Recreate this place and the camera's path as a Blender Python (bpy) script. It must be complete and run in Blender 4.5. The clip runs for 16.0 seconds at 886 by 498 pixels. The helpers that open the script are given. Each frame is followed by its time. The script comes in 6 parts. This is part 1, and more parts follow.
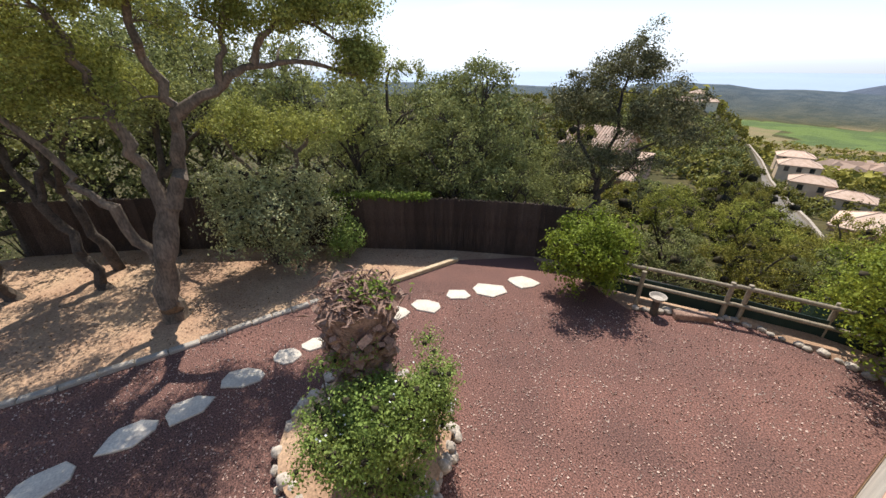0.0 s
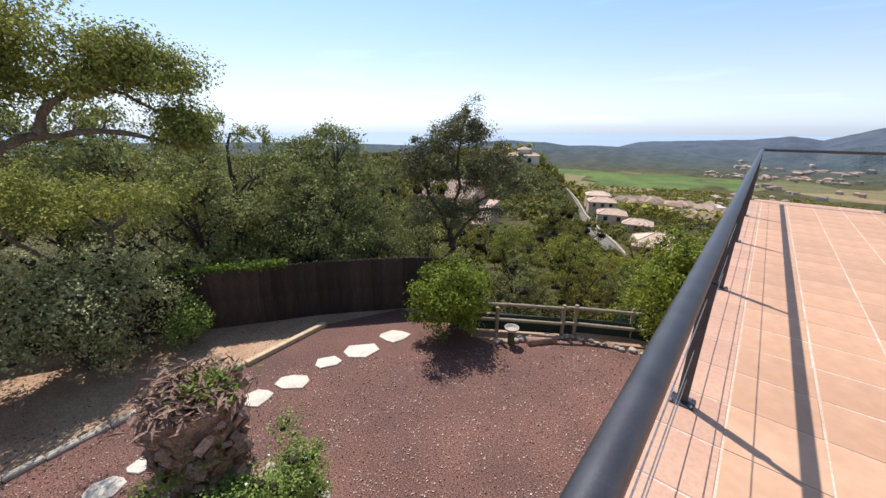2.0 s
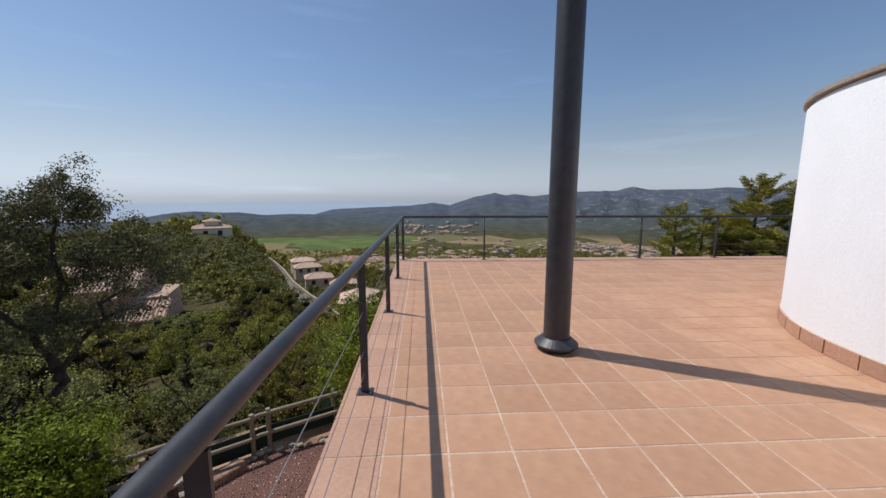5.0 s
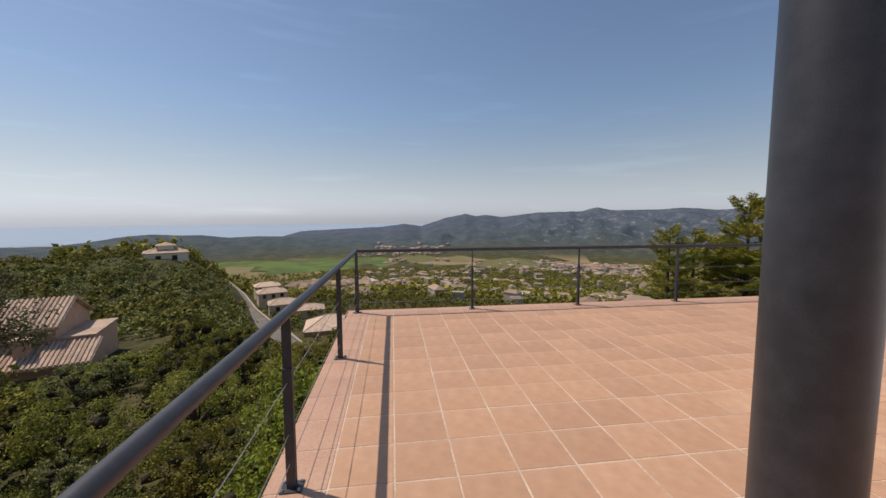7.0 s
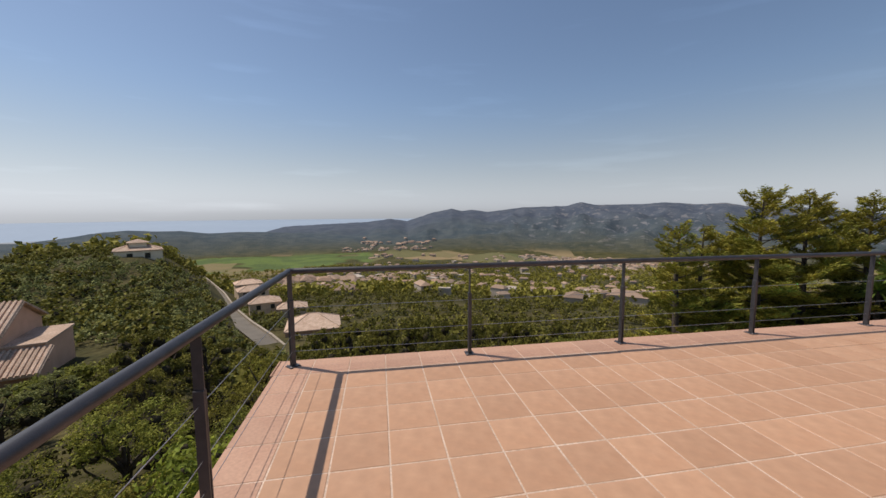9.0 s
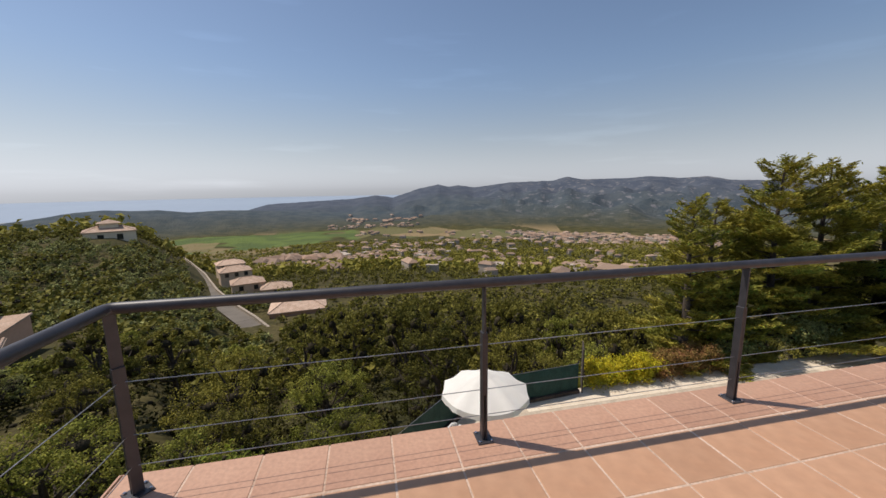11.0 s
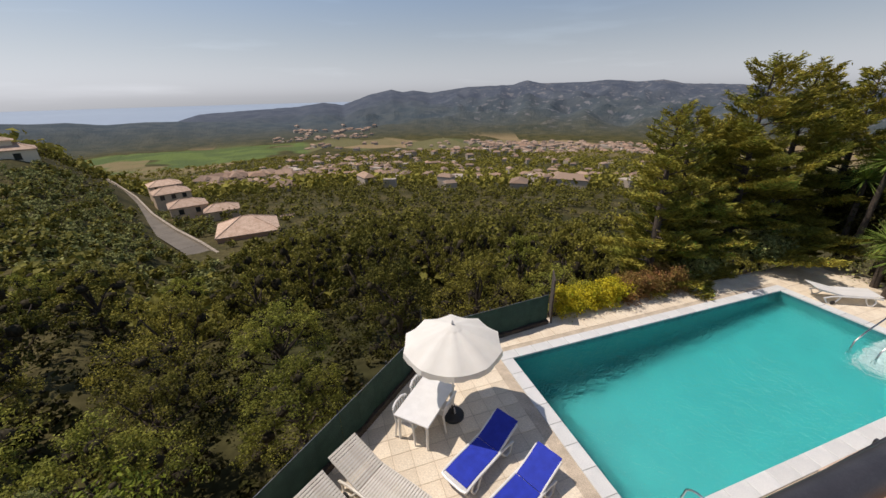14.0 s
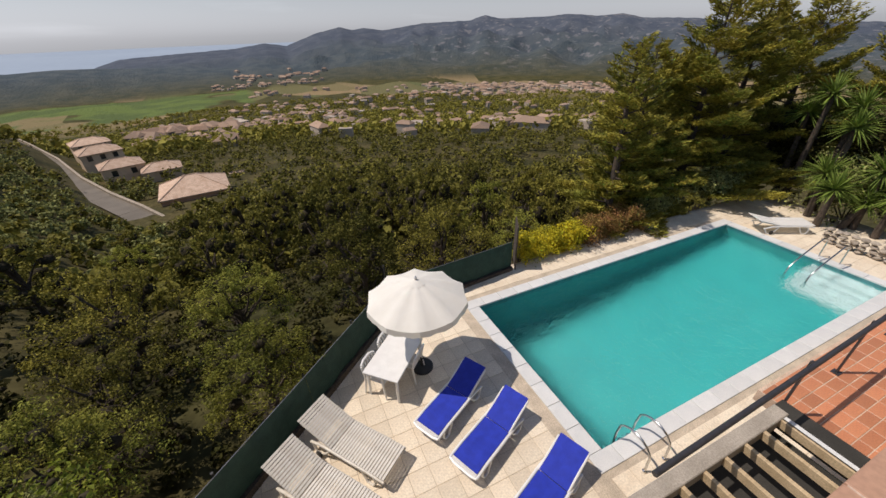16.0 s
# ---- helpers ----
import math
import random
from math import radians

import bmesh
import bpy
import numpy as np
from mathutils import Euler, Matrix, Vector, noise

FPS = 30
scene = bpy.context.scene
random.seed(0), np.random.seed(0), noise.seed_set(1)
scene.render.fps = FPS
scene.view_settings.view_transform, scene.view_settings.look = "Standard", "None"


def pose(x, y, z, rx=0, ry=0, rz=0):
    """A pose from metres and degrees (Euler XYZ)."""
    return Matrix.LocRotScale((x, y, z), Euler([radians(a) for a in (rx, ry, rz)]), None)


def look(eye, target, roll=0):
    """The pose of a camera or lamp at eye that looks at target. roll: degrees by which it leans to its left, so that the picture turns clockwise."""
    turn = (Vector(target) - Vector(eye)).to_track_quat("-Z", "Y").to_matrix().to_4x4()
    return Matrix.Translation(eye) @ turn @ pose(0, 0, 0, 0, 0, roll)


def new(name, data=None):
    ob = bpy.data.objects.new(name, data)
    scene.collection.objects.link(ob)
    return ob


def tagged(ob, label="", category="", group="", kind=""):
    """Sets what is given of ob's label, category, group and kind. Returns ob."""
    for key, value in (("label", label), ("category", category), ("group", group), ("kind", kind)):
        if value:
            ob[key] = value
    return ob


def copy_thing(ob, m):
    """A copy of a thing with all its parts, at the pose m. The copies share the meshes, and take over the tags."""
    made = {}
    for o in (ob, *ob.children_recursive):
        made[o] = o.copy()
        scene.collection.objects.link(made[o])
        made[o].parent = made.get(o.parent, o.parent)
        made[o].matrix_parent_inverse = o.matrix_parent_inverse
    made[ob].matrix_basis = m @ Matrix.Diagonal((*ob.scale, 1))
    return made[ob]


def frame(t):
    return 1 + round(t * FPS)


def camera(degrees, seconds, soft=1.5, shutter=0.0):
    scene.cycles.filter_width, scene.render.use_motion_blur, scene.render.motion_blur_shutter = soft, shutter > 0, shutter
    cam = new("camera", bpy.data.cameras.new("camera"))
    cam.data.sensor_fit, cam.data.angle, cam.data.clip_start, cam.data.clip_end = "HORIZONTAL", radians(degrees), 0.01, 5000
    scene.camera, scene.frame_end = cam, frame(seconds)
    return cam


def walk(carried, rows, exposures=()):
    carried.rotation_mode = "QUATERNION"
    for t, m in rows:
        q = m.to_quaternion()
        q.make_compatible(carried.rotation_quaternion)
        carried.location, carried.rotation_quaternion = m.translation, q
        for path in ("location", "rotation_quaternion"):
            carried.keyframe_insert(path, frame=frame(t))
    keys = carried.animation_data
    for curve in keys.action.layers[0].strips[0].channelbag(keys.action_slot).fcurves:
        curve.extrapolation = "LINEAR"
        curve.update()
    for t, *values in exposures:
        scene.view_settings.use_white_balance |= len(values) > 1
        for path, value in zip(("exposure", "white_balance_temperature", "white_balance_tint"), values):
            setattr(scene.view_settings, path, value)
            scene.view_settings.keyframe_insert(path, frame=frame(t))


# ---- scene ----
cam = camera(100.4, 16.0)
PATH = [
    (0, (-0.223, -10.097, 1.24), (-1.786, -9.225, 0.347), -0.1),
    (0.5, (-0.203, -10.066, 1.254), (-1.769, -9.158, 0.403), -0.2),
    (1, (-0.12, -10.011, 1.307), (-1.646, -8.981, 0.525), -0.3),
    (1.5, (-0.061, -9.959, 1.354), (-1.496, -8.759, 0.646), 0.1),
    (2, (0.072, -9.916, 1.412), (-1.155, -8.469, 0.781), 0.3),
    (2.5, (0.227, -9.863, 1.447), (-0.7, -8.187, 0.871), -0.1),
    (3, (0.347, -9.802, 1.468), (-0.204, -7.952, 0.948), -0.2),
    (3.5, (0.396, -9.717, 1.482), (0.123, -7.79, 1.02), 0.2),
    (4, (0.412, -9.469, 1.426), (0.321, -7.509, 1.04), 0.4),
    (4.5, (0.392, -9.09, 1.448), (0.429, -7.119, 1.107), 0.1),
    (5, (0.429, -8.483, 1.449), (0.544, -6.506, 1.17), 0.1),
    (5.2, (0.397, -8.201, 1.463), (0.526, -6.221, 1.208), -0.2),
    (7.3, (0.673, -5.652, 1.537), (0.955, -3.679, 1.371), -0.1),
    (7.5, (0.736, -5.44, 1.555), (1.025, -3.468, 1.389), -0.1),
    (8, (0.807, -4.929, 1.59), (1.116, -2.96, 1.417), -0.2),
    (8.5, (0.865, -4.474, 1.6), (1.184, -2.508, 1.422), -0.2),
    (9, (0.906, -3.917, 1.581), (1.247, -1.956, 1.386), -0.3),
    (9.2, (0.96, -3.703, 1.579), (1.312, -1.744, 1.38), -0.4),
    (11.5, (1.274, -1.61, 1.539), (1.698, 0.304, 1.145), -0.8),
    (12, (1.352, -1.265, 1.562), (1.801, 0.626, 1.09), -0.7),
    (12.5, (1.468, -0.928, 1.573), (1.94, 0.941, 1.043), -0.8),
    (13, (1.523, -0.669, 1.655), (2.044, 1.162, 1.042), -1.1),
    (13.5, (1.64, -0.388, 1.629), (2.188, 1.405, 0.934), -1.0),
    (14, (1.718, -0.173, 1.589), (2.29, 1.579, 0.812), -1.2),
    (14.5, (1.772, -0.029, 1.537), (2.388, 1.674, 0.688), -1.6),
    (15, (1.843, 0.075, 1.517), (2.482, 1.723, 0.583), -1.6),
    (15.5, (1.916, 0.095, 1.476), (2.575, 1.707, 0.494), -1.7),
    (16, (1.938, 0.099, 1.488), (2.631, 1.672, 0.466), -1.9),
]
walk(cam, [(t, look(eye, target, roll)) for t, eye, target, roll in PATH],
     exposures=[(0, 0.85, 6500, 10), (1.0, 0.85, 6500, 10), (2.0, 0.68, 6200, 10), (3.0, 0.3, 6050, 11), (4.0, -0.02, 6200, 11), (5.0, -0.1, 6300, 11), (7.5, -0.05, 6850, 12), (9.0, -0.05, 6850, 12), (12.0, 0.0, 6900, 14), (16.0, -0.1, 7000, 15)])
# ==== body ====
# ---------- sky, sun ----------
SUN_EL, SUN_AZ = 60.5, -62.5          # degrees; azimuth clockwise from +y
world = bpy.data.worlds.new("world")
scene.world = world
world.use_nodes = True
wn = world.node_tree.nodes
sky = wn.new("ShaderNodeTexSky")
sky.sky_type = 'NISHITA'
sky.sun_disc = False
sky.sun_elevation, sky.sun_rotation = radians(SUN_EL), radians(SUN_AZ)
sky.altitude, sky.air_density, sky.dust_density, sky.ozone_density = 150, 1.0, 0.5, 2.0
wl = world.node_tree.links
# summer haze: the sky pales to a neutral white low down
bw = wn.new("ShaderNodeRGBToBW")
wl.new(sky.outputs[0], bw.inputs[0])
pale = wn.new("ShaderNodeVectorMath")
pale.operation = 'SCALE'
pale.inputs[0].default_value = (0.79, 0.885, 1.03)
wl.new(bw.outputs[0], pale.inputs["Scale"])
wco = wn.new("ShaderNodeTexCoord")
wsep = wn.new("ShaderNodeSeparateXYZ")
wl.new(wco.outputs["Generated"], wsep.inputs[0])
wmap = wn.new("ShaderNodeMapRange")
wmap.interpolation_type = 'SMOOTHSTEP'
for key, value in (("From Min", 0.0), ("From Max", 0.30), ("To Min", 0.88), ("To Max", 0.0)):
    wmap.inputs[key].default_value = value
wl.new(wsep.outputs["Z"], wmap.inputs["Value"])
wmix = wn.new("ShaderNodeMix")
wmix.data_type = 'RGBA'
wl.new(wmap.outputs[0], wmix.inputs[0])
wl.new(sky.outputs[0], wmix.inputs[6])
wl.new(pale.outputs[0], wmix.inputs[7])
# thin streaks of high cloud
cl = wn.new("ShaderNodeTexNoise")
cl.inputs["Scale"].default_value, cl.inputs["Detail"].default_value = 3.0, 6
cmap = wn.new("ShaderNodeMapping")
cmap.inputs["Scale"].default_value = (1.0, 1.0, 9.0)
wl.new(wco.outputs["Generated"], cmap.inputs[0])
wl.new(cmap.outputs[0], cl.inputs["Vector"])
crng = wn.new("ShaderNodeMapRange")
for key, value in (("From Min", 0.58), ("From Max", 0.78), ("To Min", 1.0), ("To Max", 1.12)):
    crng.inputs[key].default_value = value
wl.new(cl.outputs[0], crng.inputs["Value"])
csc = wn.new("ShaderNodeVectorMath")
csc.operation = 'SCALE'
wl.new(wmix.outputs[2], csc.inputs[0])
wl.new(crng.outputs[0], csc.inputs["Scale"])
wl.new(csc.outputs[0], wn["Background"].inputs[0])
wn["Background"].inputs[1].default_value = 0.108
sun = new("sun", bpy.data.lights.new("sun", 'SUN'))
sun.data.energy, sun.data.angle, sun.data.color = 3.6, radians(0.53), (1.0, 0.955, 0.89)
sdir = Vector((math.sin(radians(SUN_AZ)) * math.cos(radians(SUN_EL)), math.cos(radians(SUN_AZ)) * math.cos(radians(SUN_EL)), math.sin(radians(SUN_EL))))
sun.matrix_world = look(sdir * 60, (0, 0, 0))

# ---------- materials ----------
def material(name, base, rough=0.8, metal=0.0, second=None, scale=4.0, detail_scale=60.0, detail_amt=0.25, bump=0.0, bump_scale=80.0,
             island=0.0, objrand=0.0, spec=0.5, translucent=0.0, stretch=None, contrast=(0.35, 0.65), treemix=0.0):
    """Two-colour surface: large patches between base and second, fine grain on top, relief by noise."""
    m = bpy.data.materials.new(name)
    m.use_nodes = True
    nt = m.node_tree
    n, l = nt.nodes, nt.links
    b = n["Principled BSDF"]
    b.inputs["Roughness"].default_value = rough
    b.inputs["Metallic"].default_value = metal
    b.inputs["Specular IOR Level"].default_value = spec
    co = n.new("ShaderNodeTexCoord")
    vec = co.outputs["Object"]
    if stretch:
        mp = n.new("ShaderNodeMapping")
        mp.inputs["Scale"].default_value = stretch
        l.new(vec, mp.inputs[0])
        vec = mp.outputs[0]
    big = n.new("ShaderNodeTexNoise")
    big.inputs["Scale"].default_value, big.inputs["Detail"].default_value = scale, 5
    l.new(vec, big.inputs["Vector"])
    ramp = n.new("ShaderNodeMapRange")
    ramp.inputs["From Min"].default_value, ramp.inputs["From Max"].default_value = contrast
    l.new(big.outputs[0], ramp.inputs["Value"])
    mix = n.new("ShaderNodeMix")
    mix.data_type = 'RGBA'
    second = second or tuple(c * 0.75 for c in base)
    mix.inputs[6].default_value, mix.inputs[7].default_value = (*base, 1), (*second, 1)
    if treemix:
        oi = n.new("ShaderNodeObjectInfo")
        am = n.new("ShaderNodeMath")
        am.operation, am.use_clamp = 'MULTIPLY_ADD', True
        l.new(oi.outputs["Random"], am.inputs[0])
        am.inputs[1].default_value = treemix
        hm = n.new("ShaderNodeMath")
        hm.operation = 'MULTIPLY_ADD'
        l.new(ramp.outputs[0], hm.inputs[0])
        hm.inputs[1].default_value, hm.inputs[2].default_value = 0.6, -0.1
        l.new(hm.outputs[0], am.inputs[2])
        l.new(am.outputs[0], mix.inputs[0])
    else:
        l.new(ramp.outputs[0], mix.inputs[0])
    fine = n.new("ShaderNodeTexNoise")
    fine.inputs["Scale"].default_value, fine.inputs["Detail"].default_value = detail_scale, 3
    l.new(vec, fine.inputs["Vector"])
    fr = n.new("ShaderNodeMapRange")
    fr.inputs["From Min"].default_value, fr.inputs["From Max"].default_value = 0.3, 0.7
    fr.inputs["To Min"].default_value, fr.inputs["To Max"].default_value = 1 - detail_amt, 1 + detail_amt
    l.new(fine.outputs[0], fr.inputs["Value"])
    col, val = mix.outputs[2], fr.outputs[0]
    for amount, node, sock in ((island, "ShaderNodeNewGeometry", "Random Per Island"), (objrand, "ShaderNodeObjectInfo", "Random")):
        if amount:
            g = n.new(node)
            r2 = n.new("ShaderNodeMapRange")
            r2.inputs["To Min"].default_value, r2.inputs["To Max"].default_value = 1 - amount, 1 + amount
            l.new(g.outputs[sock], r2.inputs["Value"])
            mu = n.new("ShaderNodeMath")
            mu.operation = 'MULTIPLY'
            l.new(val, mu.inputs[0])
            l.new(r2.outputs[0], mu.inputs[1])
            val = mu.outputs[0]
    sc = n.new("ShaderNodeVectorMath")
    sc.operation = 'SCALE'
    l.new(col, sc.inputs[0])
    l.new(val, sc.inputs["Scale"])
    l.new(sc.outputs[0], b.inputs["Base Color"])
    if bump:
        bn = n.new("ShaderNodeTexNoise")
        bn.inputs["Scale"].default_value, bn.inputs["Detail"].default_value = bump_scale, 4
        l.new(vec, bn.inputs["Vector"])
        bp = n.new("ShaderNodeBump")
        bp.inputs["Strength"].default_value, bp.inputs["Distance"].default_value = bump, 0.02
        l.new(bn.outputs[0], bp.inputs["Height"])
        l.new(bp.outputs[0], b.inputs["Normal"])
    if translucent:
        tr = n.new("ShaderNodeBsdfTranslucent")
        l.new(sc.outputs[0], tr.inputs["Color"])
        ms = n.new("ShaderNodeMixShader")
        ms.inputs[0].default_value = translucent
        l.new(b.outputs[0], ms.inputs[1])
        l.new(tr.outputs[0], ms.inputs[2])
        l.new(ms.outputs[0], n["Material Output"].inputs[0])
    return m


